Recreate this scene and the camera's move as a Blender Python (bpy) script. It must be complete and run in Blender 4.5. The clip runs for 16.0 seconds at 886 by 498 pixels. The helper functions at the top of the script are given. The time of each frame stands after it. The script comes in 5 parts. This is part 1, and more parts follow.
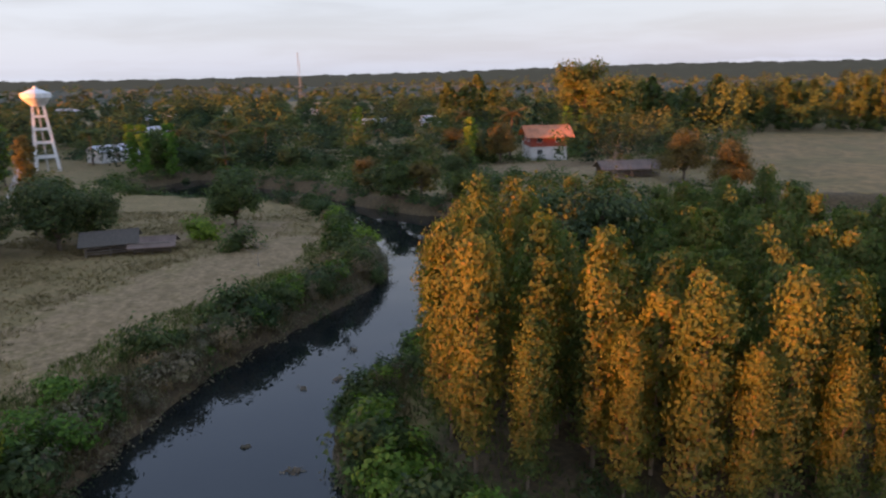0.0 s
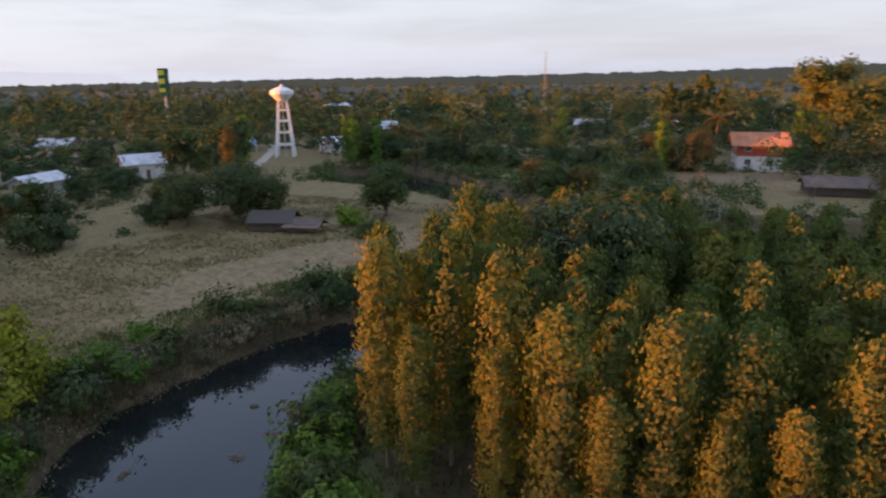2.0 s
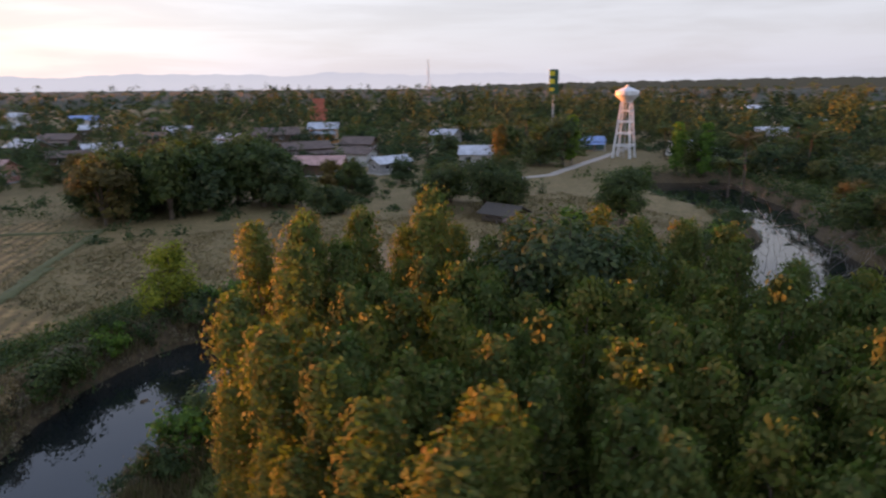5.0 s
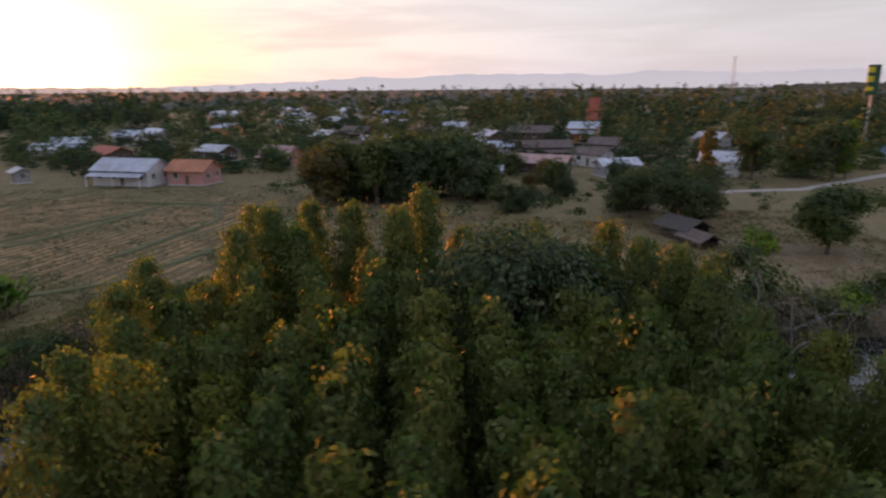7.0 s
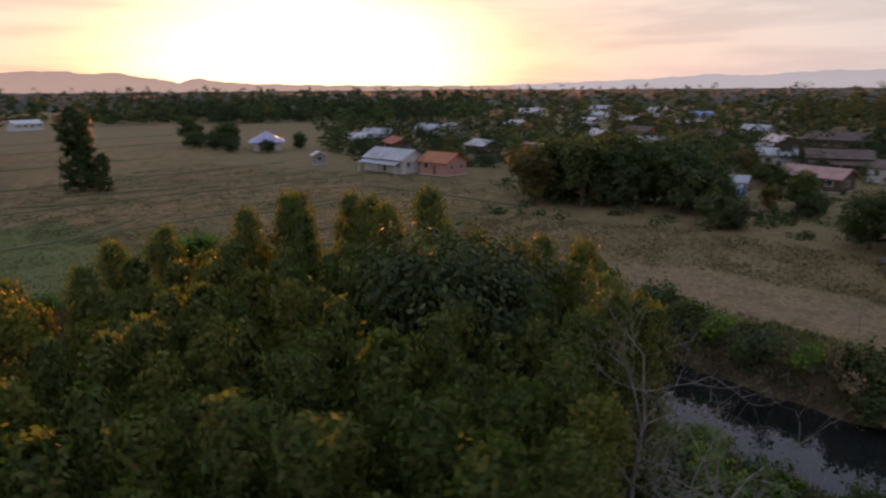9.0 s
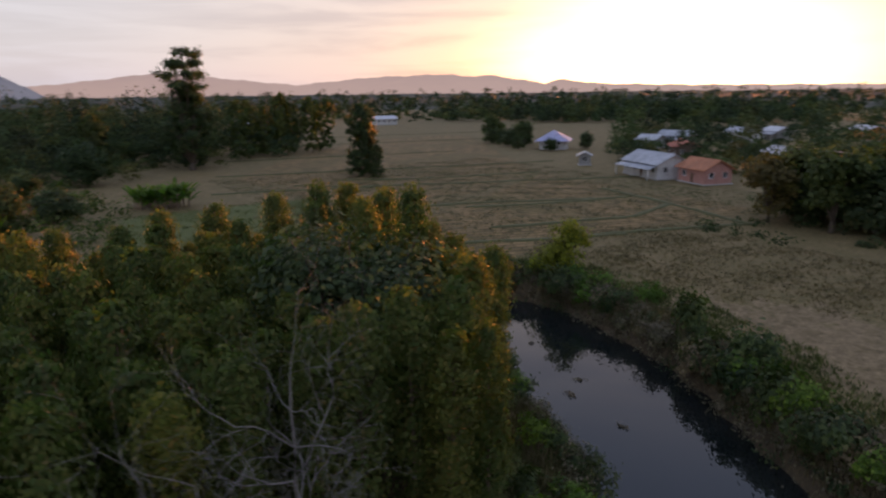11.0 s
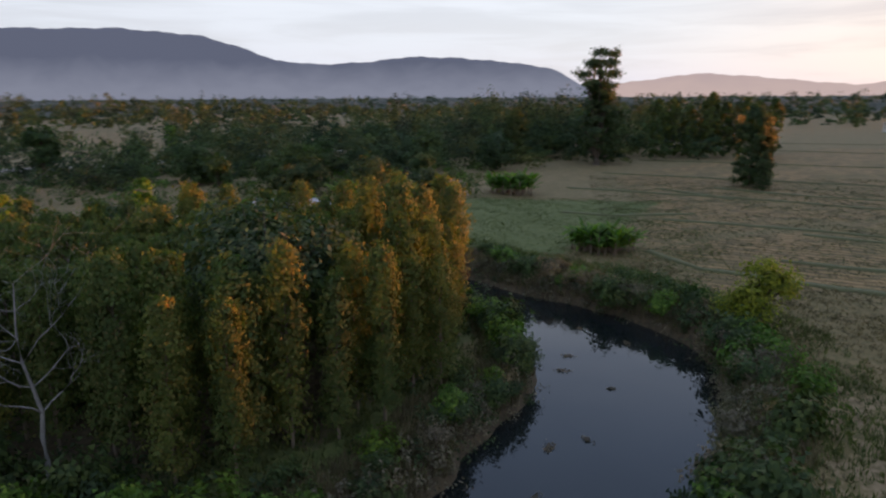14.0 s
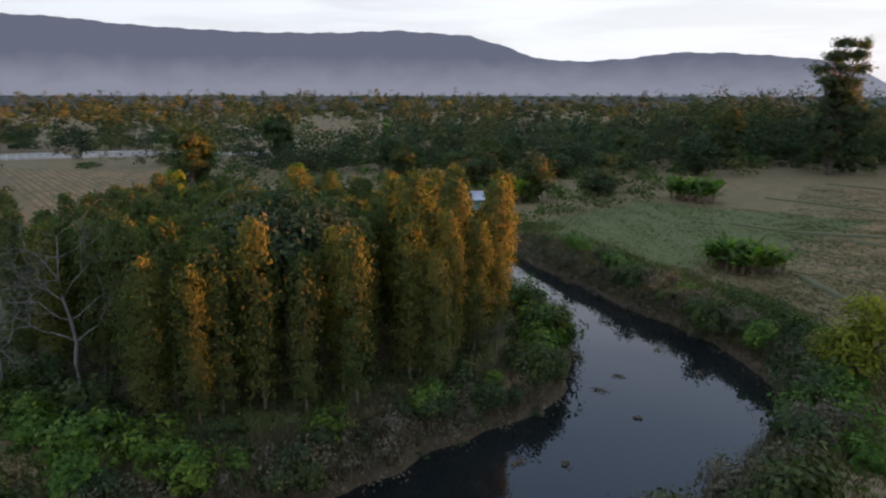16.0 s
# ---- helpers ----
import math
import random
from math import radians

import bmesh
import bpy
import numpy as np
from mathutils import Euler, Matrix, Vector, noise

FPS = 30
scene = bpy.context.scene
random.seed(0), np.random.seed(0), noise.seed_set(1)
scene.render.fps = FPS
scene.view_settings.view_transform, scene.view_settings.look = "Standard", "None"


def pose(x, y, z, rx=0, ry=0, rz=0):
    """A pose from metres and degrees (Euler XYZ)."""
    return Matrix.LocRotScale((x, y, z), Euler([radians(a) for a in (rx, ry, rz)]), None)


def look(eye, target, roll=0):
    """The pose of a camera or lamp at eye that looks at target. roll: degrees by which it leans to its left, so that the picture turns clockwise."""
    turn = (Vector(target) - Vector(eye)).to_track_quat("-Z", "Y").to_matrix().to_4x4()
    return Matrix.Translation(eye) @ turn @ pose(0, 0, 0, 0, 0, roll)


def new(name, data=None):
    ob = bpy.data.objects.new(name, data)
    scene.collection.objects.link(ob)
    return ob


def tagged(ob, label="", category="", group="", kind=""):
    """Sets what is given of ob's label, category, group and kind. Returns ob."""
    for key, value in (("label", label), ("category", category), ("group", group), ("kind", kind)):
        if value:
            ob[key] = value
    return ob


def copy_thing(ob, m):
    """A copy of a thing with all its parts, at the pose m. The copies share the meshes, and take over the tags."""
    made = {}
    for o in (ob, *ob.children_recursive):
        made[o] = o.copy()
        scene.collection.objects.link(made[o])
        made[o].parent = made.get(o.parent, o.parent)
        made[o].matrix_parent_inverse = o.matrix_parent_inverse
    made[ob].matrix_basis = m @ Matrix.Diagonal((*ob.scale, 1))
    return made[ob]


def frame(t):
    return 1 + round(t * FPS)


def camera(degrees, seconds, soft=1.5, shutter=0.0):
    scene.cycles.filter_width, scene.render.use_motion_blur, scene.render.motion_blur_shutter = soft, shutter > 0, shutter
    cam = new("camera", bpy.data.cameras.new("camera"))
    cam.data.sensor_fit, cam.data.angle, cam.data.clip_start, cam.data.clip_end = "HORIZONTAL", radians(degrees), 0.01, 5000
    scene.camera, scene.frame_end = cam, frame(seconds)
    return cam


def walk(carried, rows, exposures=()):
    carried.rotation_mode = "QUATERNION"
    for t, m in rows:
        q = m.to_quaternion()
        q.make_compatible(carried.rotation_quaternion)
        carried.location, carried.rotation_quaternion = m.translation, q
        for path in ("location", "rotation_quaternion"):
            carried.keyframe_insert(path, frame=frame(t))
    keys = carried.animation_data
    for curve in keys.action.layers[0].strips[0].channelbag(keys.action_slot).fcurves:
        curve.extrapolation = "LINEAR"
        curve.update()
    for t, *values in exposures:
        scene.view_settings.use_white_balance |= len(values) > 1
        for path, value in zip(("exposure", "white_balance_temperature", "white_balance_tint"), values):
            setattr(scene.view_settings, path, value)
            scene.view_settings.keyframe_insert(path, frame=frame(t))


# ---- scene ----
cam = camera(68.8, 16.0, soft=2.2, shutter=0.5)
PATH = [
    (0, pose(-1.378, -42.92, 20.765, 75.373, 0, -0.266) @ pose(0, 0, 0, 0, 0, -1)),
    (0.5, pose(2.439, -43.315, 20.985, 75.409, 0, 4.918) @ pose(0, 0, 0, 0, 0, -0.9)),
    (1, pose(6.478, -42.821, 20.989, 75.493, 0, 10.474) @ pose(0, 0, 0, 0, 0, -0.8)),
    (1.5, pose(10.745, -42.154, 21.137, 75.491, 0, 16.104) @ pose(0, 0, 0, 0, 0, -0.8)),
    (2, pose(15.028, -40.725, 21.15, 75.525, 0, 21.983) @ pose(0, 0, 0, 0, 0, -0.7)),
    (2.5, pose(19.146, -38.869, 21.189, 75.578, 0, 27.928) @ pose(0, 0, 0, 0, 0, -0.6)),
    (3, pose(23.098, -36.537, 21.132, 75.703, 0, 34.002) @ pose(0, 0, 0, 0, 0, -0.4)),
    (3.5, pose(27.362, -33.604, 21.153, 75.722, 0, 40.274) @ pose(0, 0, 0, 0, 0, -0.434)),
    (4, pose(31.219, -30.193, 21.147, 75.773, 0, 46.641) @ pose(0, 0, 0, 0, 0, -0.424)),
    (4.5, pose(34.725, -26.294, 21.14, 75.819, 0, 53.12) @ pose(0, 0, 0, 0, 0, -0.433)),
    (5, pose(37.772, -21.973, 21.134, 75.86, 0, 59.7) @ pose(0, 0, 0, 0, 0, -0.454)),
    (5.5, pose(40.321, -17.131, 21.125, 75.879, 0, 66.355) @ pose(0, 0, 0, 0, 0, -0.5)),
    (6, pose(42.223, -12.554, 21.156, 75.939, 0, 73.134) @ pose(0, 0, 0, 0, 0, -0.5)),
    (6.5, pose(43.341, -7.676, 21.12, 75.934, 0, 79.965) @ pose(0, 0, 0, 0, 0, -0.5)),
    (7, pose(44.059, -2.544, 21.157, 75.964, 0, 86.809) @ pose(0, 0, 0, 0, 0, -0.5)),
    (7.5, pose(44.072, 2.78, 21.203, 75.995, 0, 93.93) @ pose(0, 0, 0, 0, 0, -0.5)),
    (8, pose(43.418, 8.12, 21.202, 76.026, 0, 101.2) @ pose(0, 0, 0, 0, 0, -0.5)),
    (8.5, pose(42.001, 13.277, 21.174, 76.05, 0, 108.416) @ pose(0, 0, 0, 0, 0, -0.5)),
    (9, pose(40.104, 18.074, 21.24, 75.995, 0, 115.324) @ pose(0, 0, 0, 0, 0, -0.4)),
    (9.5, pose(37.25, 22.753, 21.114, 76.033, 0, 122.765) @ pose(0, 0, 0, 0, 0, -0.6)),
    (10, pose(34.139, 27.495, 21.094, 76.202, 0, 130.176) @ pose(0, 0, 0, 0, 0, -0.7)),
    (10.5, pose(29.118, 31.858, 20.991, 76.207, 0, 138.027) @ pose(0, 0, 0, 0, 0, -0.675)),
    (11, pose(23.732, 35.523, 20.879, 76.285, 0, 145.908) @ pose(0, 0, 0, 0, 0, -0.688)),
    (11.5, pose(17.866, 38.347, 20.758, 76.365, 0, 153.803) @ pose(0, 0, 0, 0, 0, -0.68)),
    (12, pose(11.803, 40.272, 20.634, 76.444, 0, 161.624) @ pose(0, 0, 0, 0, 0, -0.649)),
    (12.5, pose(5.587, 41.182, 20.537, 76.497, 0, 169.303) @ pose(0, 0, 0, 0, 0, -0.6)),
    (13, pose(0.213, 41.806, 20.379, 76.584, 0, 176.699) @ pose(0, 0, 0, 0, 0, -0.5)),
    (13.5, pose(-4.916, 41.898, 20.345, 76.611, 0, 183.744) @ pose(0, 0, 0, 0, 0, -0.4)),
    (14, pose(-9.689, 41.314, 20.269, 76.645, 0, 190.421) @ pose(0, 0, 0, 0, 0, -0.3)),
    (14.5, pose(-14.037, 40.244, 20.196, 76.668, 0, 196.423) @ pose(0, 0, 0, 0, 0, -0.2)),
    (15, pose(-17.942, 38.88, 20.093, 76.676, 0, 202.058) @ pose(0, 0, 0, 0, 0, -0.1)),
    (15.5, pose(-21.413, 37.225, 20.053, 76.586, 0, 207.355) @ pose(0, 0, 0, 0, 0, -0)),
    (16, pose(-24.365, 35.34, 19.977, 76.467, 0, 212.333) @ pose(0, 0, 0, 0, 0, 0.1)),
]
walk(cam, PATH, exposures=[(0, 0.55, 6600, 10), (3, 0.54, 6600, 10), (5.5, 0.36, 6800, 14), (7.5, 0.08, 7200, 18), (9, -0.14, 7500, 20), (10.5, -0.16, 7100, 18), (12.5, 0.02, 6450, 12), (14, 0.16, 6400, 9), (16, 0.36, 6550, 8)])

# ---- world, sun ----
SUN_AZ, SUN_EL = radians(126.5), radians(1.25)   # azimuth to the left of +y
SUN_DIR = Vector((-math.sin(SUN_AZ) * math.cos(SUN_EL), math.cos(SUN_AZ) * math.cos(SUN_EL), math.sin(SUN_EL)))
sun = new("sun", bpy.data.lights.new("sun", "SUN"))
sun.data.energy, sun.data.angle, sun.data.color = 10.0, radians(1.0), (1.0, 0.29, 0.045)
sun.matrix_world = look(SUN_DIR * 500, (0, 0, 0))

world = bpy.data.worlds.new("world")
scene.world = world
world.use_nodes = True
wt = world.node_tree
wt.nodes.clear()


def wn(kind, **inputs):
    n = wt.nodes.new(kind)
    for k, v in inputs.items():
        n.inputs[k.replace("_", " ")].default_value = v
    return n


def wl(a, b):
    wt.links.new(a, b)


def wmath(op, a, b=None, c=None):
    n = wt.nodes.new("ShaderNodeMath")
    n.operation = op
    for i, v in enumerate((a, b, c)):
        if v is None:
            continue
        if isinstance(v, (int, float)):
            n.inputs[i].default_value = v
        else:
            wl(v, n.inputs[i])
    return n.outputs[0]


def wmix(fac, a, b, mode="MIX"):
    n = wt.nodes.new("ShaderNodeMixRGB")
    n.blend_type = mode
    for s, v in zip(n.inputs, (fac, a, b)):
        if isinstance(v, (int, float)):
            s.default_value = v
        elif isinstance(v, tuple):
            s.default_value = (*v, 1)
        else:
            wl(v, s)
    return n.outputs[0]


def wsmooth(x, lo, hi):
    n = wt.nodes.new("ShaderNodeMapRange")
    n.interpolation_type = "SMOOTHSTEP"
    wl(x, n.inputs[0])
    n.inputs[1].default_value, n.inputs[2].default_value = lo, hi
    return n.outputs[0]


wco = wn("ShaderNodeTexCoord")
wsep = wn("ShaderNodeSeparateXYZ")
wl(wco.outputs["Generated"], wsep.inputs[0])
w_up = wmath("MAXIMUM", wsep.outputs[2], 0.0)
wdot = wt.nodes.new("ShaderNodeVectorMath")
wdot.operation = "DOT_PRODUCT"
# the glow lies flat along the horizon: heights count double
wflat = wn("ShaderNodeMapping")
wflat.inputs["Scale"].default_value = (1.0, 1.0, 2.2)
wl(wco.outputs["Generated"], wflat.inputs[0])
wunit = wt.nodes.new("ShaderNodeVectorMath")
wunit.operation = "NORMALIZE"
wl(wflat.outputs[0], wunit.inputs[0])
wl(wunit.outputs[0], wdot.inputs[0])
wdot.inputs[1].default_value = (SUN_DIR.x, SUN_DIR.y, 0.06)
w_sun = wdot.outputs["Value"]
# thin overcast: long flat streaks of cloud
wmap = wn("ShaderNodeMapping")
wmap.inputs["Scale"].default_value = (1.6, 1.6, 14.0)
wl(wco.outputs["Generated"], wmap.inputs[0])
wno = wn("ShaderNodeTexNoise", Scale=2.2, Detail=6.0, Roughness=0.55, Distortion=0.4)
wl(wmap.outputs[0], wno.inputs["Vector"])
w_cloud = wsmooth(wno.outputs[0], 0.38, 0.66)
w_grey = wmix(wsmooth(w_up, 0.0, 0.3), (0.70, 0.745, 0.86), (0.80, 0.825, 0.89))
w_grey = wmix(w_cloud, w_grey, (0.64, 0.67, 0.76))
# the overcast thins towards the sun
w_grey = wmix(1.0, w_grey, wmix(wsmooth(w_sun, -0.8, 0.35), (0.88, 0.9, 0.93), (1.03, 1.02, 1.02)), "MULTIPLY")
# and lies thicker to the north
w_grey = wmix(1.0, w_grey, wmix(wsmooth(wsep.outputs[1], -0.1, 0.7), (1.0, 1.0, 1.0), (0.73, 0.745, 0.77)), "MULTIPLY")
w_grey = wmix(wsmooth(w_up, 0.16, 0.55), w_grey, (0.45, 0.58, 0.88))
# the sunset: pink far round it, yellow near, white at its heart
w_pink = wsmooth(w_sun, 0.6, 0.97)
w_col = wmix(wmath("MULTIPLY", w_pink, 0.75), w_grey, wmix(w_cloud, (0.92, 0.79, 0.74), (0.64, 0.56, 0.59)))
w_near = wsmooth(w_sun, 0.88, 0.99)
w_low = wmath("SUBTRACT", 1.0, wsmooth(w_up, 0.02, 0.2))
w_gold = wmath("MULTIPLY", w_near, wmath("MULTIPLY_ADD", w_low, 0.8, 0.2))
w_col = wmix(w_gold, w_col, wmix(wmath("MULTIPLY", w_cloud, 0.75), (1.15, 1.0, 0.74), (0.82, 0.66, 0.57)))
w_core = wmath("POWER", wsmooth(w_sun, 0.94, 0.9995), 1.6)
w_col = wmix(1.0, w_col, wmix(w_core, (0.0, 0.0, 0.0), (2.0, 1.55, 0.85)), "ADD")
wsky = wt.nodes.new("ShaderNodeTexSky")
wsky.sky_type, wsky.sun_disc = "NISHITA", False
wsky.sun_elevation, wsky.sun_rotation = SUN_EL, -SUN_AZ
wbg1 = wn("ShaderNodeBackground", Strength=0.06)
wl(wsky.outputs[0], wbg1.inputs[0])
wbg2 = wn("ShaderNodeBackground", Strength=0.92)
wl(w_col, wbg2.inputs[0])
wadd = wn("ShaderNodeAddShader")
wl(wbg1.outputs[0], wadd.inputs[0])
wl(wbg2.outputs[0], wadd.inputs[1])
wout = wn("ShaderNodeOutputWorld")
wl(wadd.outputs[0], wout.inputs[0])
scene.view_settings.exposure = 0.0

# ---- materials ----


class Mat:
    """A small builder of node materials."""

    def __init__(self, name, rough=0.8, metal=0.0):
        self.m = bpy.data.materials.new(name)
        self.m.use_nodes = True
        self.t = self.m.node_tree
        self.b = self.t.nodes["Principled BSDF"]
        self.b.inputs["Roughness"].default_value, self.b.inputs["Metallic"].default_value = rough, metal

    def n(self, kind, **inputs):
        n = self.t.nodes.new(kind)
        for k, v in inputs.items():
            n.inputs[k.replace("_", " ")].default_value = v
        return n

    def l(self, a, b):
        self.t.links.new(a, b)

    def place(self, scale=(1, 1, 1), turn=0.0, space="Object"):
        co, mp = self.n("ShaderNodeTexCoord"), self.n("ShaderNodeMapping")
        mp.inputs["Scale"].default_value, mp.inputs["Rotation"].default_value = scale, (0, 0, turn)
        self.l(co.outputs[space], mp.inputs[0])
        return mp.outputs[0]

    def noise(self, scale, detail=4.0, where=None, rough=0.55):
        n = self.n("ShaderNodeTexNoise", Scale=scale, Detail=detail, Roughness=rough)
        self.l(where or self.place(), n.inputs["Vector"])
        return n.outputs[0]

    def ramp(self, fac, *stops):
        n = self.n("ShaderNodeValToRGB")
        e = n.color_ramp.elements
        while len(e) < len(stops):
            e.new(0.5)
        for k, (p, c) in zip(e, stops):
            k.position, k.color = p, (*c, 1)
        self.l(fac, n.inputs[0])
        return n.outputs[0]

    def mix(self, fac, a, b, mode="MIX"):
        n = self.n("ShaderNodeMixRGB")
        n.blend_type = mode
        for s, v in zip(n.inputs, (fac, a, b)):
            if isinstance(v, (int, float)):
                s.default_value = v
            elif isinstance(v, tuple):
                s.default_value = (*v, 1)
            else:
                self.l(v, s)
        return n.outputs[0]

    def math(self, op, a, b=0.0):
        n = self.n("ShaderNodeMath")
        n.operation = op
        for s, v in zip(n.inputs, (a, b)):
            if isinstance(v, (int, float)):
                s.default_value = v
            else:
                self.l(v, s)
        return n.outputs[0]

    def range(self, x, lo, hi, a=0.0, b=1.0):
        n = self.n("ShaderNodeMapRange")
        n.interpolation_type = "SMOOTHSTEP"
        self.l(x, n.inputs[0])
        for i, v in enumerate((lo, hi, a, b)):
            n.inputs[i + 1].default_value = v
        return n.outputs[0]

    def base(self, c):
        if isinstance(c, tuple):
            self.b.inputs["Base Color"].default_value = (*c, 1)
        else:
            self.l(c, self.b.inputs["Base Color"])
        return self

    def bump(self, h, strength=0.4, dist=0.05):
        n = self.n("ShaderNodeBump", Strength=strength, Distance=dist)
        self.l(h, n.inputs["Height"])
        self.l(n.outputs[0], self.b.inputs["Normal"])
        return self


def leaf_material(name, dark, mid, light, odd=None, through_light=0.4):
    """Foliage: every leaf has its own shade, every plant its own cast."""
    k = Mat(name, rough=0.65)
    geo, info = k.n("ShaderNodeNewGeometry"), k.n("ShaderNodeObjectInfo")
    c = k.ramp(geo.outputs["Random Per Island"], (0.0, dark), (0.55, mid), (0.93, light), (1.0, odd or light))
    cast = k.ramp(info.outputs["Random"], (0.0, (0.75, 0.85, 0.8)), (0.5, (1, 1, 1)), (1.0, (1.25, 1.08, 0.8)))
    c = k.mix(1.0, c, cast, "MULTIPLY")
    c = k.mix(1.0, c, k.ramp(k.noise(0.55, 2), (0.3, (0.72, 0.75, 0.75)), (0.7, (1.25, 1.2, 1.1))), "MULTIPLY")
    k.base(c)
    k.b.inputs["Specular IOR Level"].default_value = 0.25
    tr, mx = k.n("ShaderNodeBsdfTranslucent"), k.n("ShaderNodeMixShader", Fac=through_light)
    k.l(k.mix(1.0, c, (0.8, 1.2, 0.6), "MULTIPLY"), tr.inputs[0])
    k.l(k.b.outputs[0], mx.inputs[1])
    k.l(tr.outputs[0], mx.inputs[2])
    k.l(mx.outputs[0], k.t.nodes["Material Output"].inputs[0])
    return k.m


LEAF_POPLAR = leaf_material("leaf_plantation", (0.076, 0.108, 0.03), (0.116, 0.136, 0.037), (0.16, 0.152, 0.046), (0.2, 0.14, 0.048))
LEAF_DARK = leaf_material("leaf_dark", (0.034, 0.054, 0.022), (0.055, 0.079, 0.031), (0.096, 0.118, 0.046), (0.180, 0.156, 0.072))
LEAF_MID = leaf_material("leaf_mid", (0.036, 0.060, 0.019), (0.066, 0.094, 0.030), (0.108, 0.132, 0.042))
LEAF_BRIGHT = leaf_material("leaf_bright", (0.06, 0.11, 0.018), (0.105, 0.18, 0.026), (0.18, 0.26, 0.04))
LEAF_YELLOW = leaf_material("leaf_yellow", (0.1, 0.13, 0.016), (0.175, 0.205, 0.022), (0.27, 0.28, 0.034))
LEAF_RUST = leaf_material("leaf_rust", (0.075, 0.062, 0.02), (0.12, 0.092, 0.03), (0.18, 0.13, 0.045))
LEAF_DRY = leaf_material("leaf_dry", (0.13, 0.098, 0.068), (0.2, 0.15, 0.105), (0.28, 0.215, 0.15))


def far_leaf_material():
    """Distant foliage: each stand of trees has its own hue."""
    k = Mat("leaf_far", 0.8)
    geo, tone = k.n("ShaderNodeNewGeometry"), k.n("ShaderNodeAttribute")
    tone.attribute_name = "tone"
    hue = k.ramp(k.noise(0.045, 3), (0.34, (0.036, 0.06, 0.028)), (0.46, (0.048, 0.074, 0.033)), (0.54, (0.068, 0.088, 0.038)), (0.62, (0.052, 0.064, 0.034)), (0.74, (0.1, 0.092, 0.046)))
    own = k.ramp(tone.outputs["Fac"], (0.0, (0.5, 0.56, 0.6)), (0.35, (0.8, 0.9, 0.85)), (0.6, (1.1, 1.15, 0.9)), (0.85, (1.5, 1.45, 0.95)), (1.0, (1.9, 1.3, 0.8)))
    hue = k.mix(1.0, hue, own, "MULTIPLY")
    k.base(k.mix(1.0, hue, k.ramp(geo.outputs["Random Per Island"], (0.0, (0.78, 0.78, 0.78)), (1.0, (1.22, 1.2, 1.16))), "MULTIPLY"))
    k.b.inputs["Specular IOR Level"].default_value = 0.15
    return k.m


LEAF_FAR = far_leaf_material()
GRASS_DRY = leaf_material("grass_dry", (0.105, 0.08, 0.045), (0.15, 0.115, 0.063), (0.2, 0.16, 0.09), through_light=0.2)
GRASS_GREEN = leaf_material("grass_green", (0.06, 0.08, 0.025), (0.09, 0.108, 0.034), (0.14, 0.145, 0.052), through_light=0.25)


def bark_material(name, a, b):
    k = Mat(name, 0.9)
    v = k.noise(2.0, 6, k.place((3, 3, 0.5)))
    k.base(k.ramp(v, (0.3, a), (0.7, b))).bump(v, 0.6, 0.03)
    return k.m


BARK = bark_material("bark", (0.05, 0.037, 0.027), (0.14, 0.105, 0.075))
BARK_PALE = bark_material("bark_pale", (0.13, 0.095, 0.065), (0.26, 0.19, 0.13))
BARK_DEAD = bark_material("bark_dead", (0.14, 0.125, 0.105), (0.28, 0.25, 0.22))


def plain(name, colour, rough=0.7, metal=0.0, dirt=0.35, size=1.2):
    """Painted or raw surface with stains at two scales."""
    k = Mat(name, rough, metal)
    v = k.math("ADD", k.math("MULTIPLY", k.noise(size, 5), 0.6), k.math("MULTIPLY", k.noise(size * 9, 3), 0.4))
    low = tuple(c * (1 - dirt) for c in colour)
    k.base(k.ramp(v, (0.3, low), (0.62, colour))).bump(v, 0.15, 0.01)
    return k.m


def sheet_roof(name, colour, rough=0.45, metal=0.0, dirt=0.3, pitch=7.0):
    """Corrugated roof sheet: ribs run down the slope."""
    k = Mat(name, rough, metal)
    w = k.n("ShaderNodeTexWave", Scale=pitch, Distortion=0.0)
    w.bands_direction = "X"
    k.l(k.place(), w.inputs["Vector"])
    v = k.noise(0.6, 5)
    low = tuple(c * (1 - dirt) for c in colour)
    k.base(k.ramp(v, (0.35, low), (0.6, colour))).bump(w.outputs["Fac"], 0.5, 0.03)
    return k.m


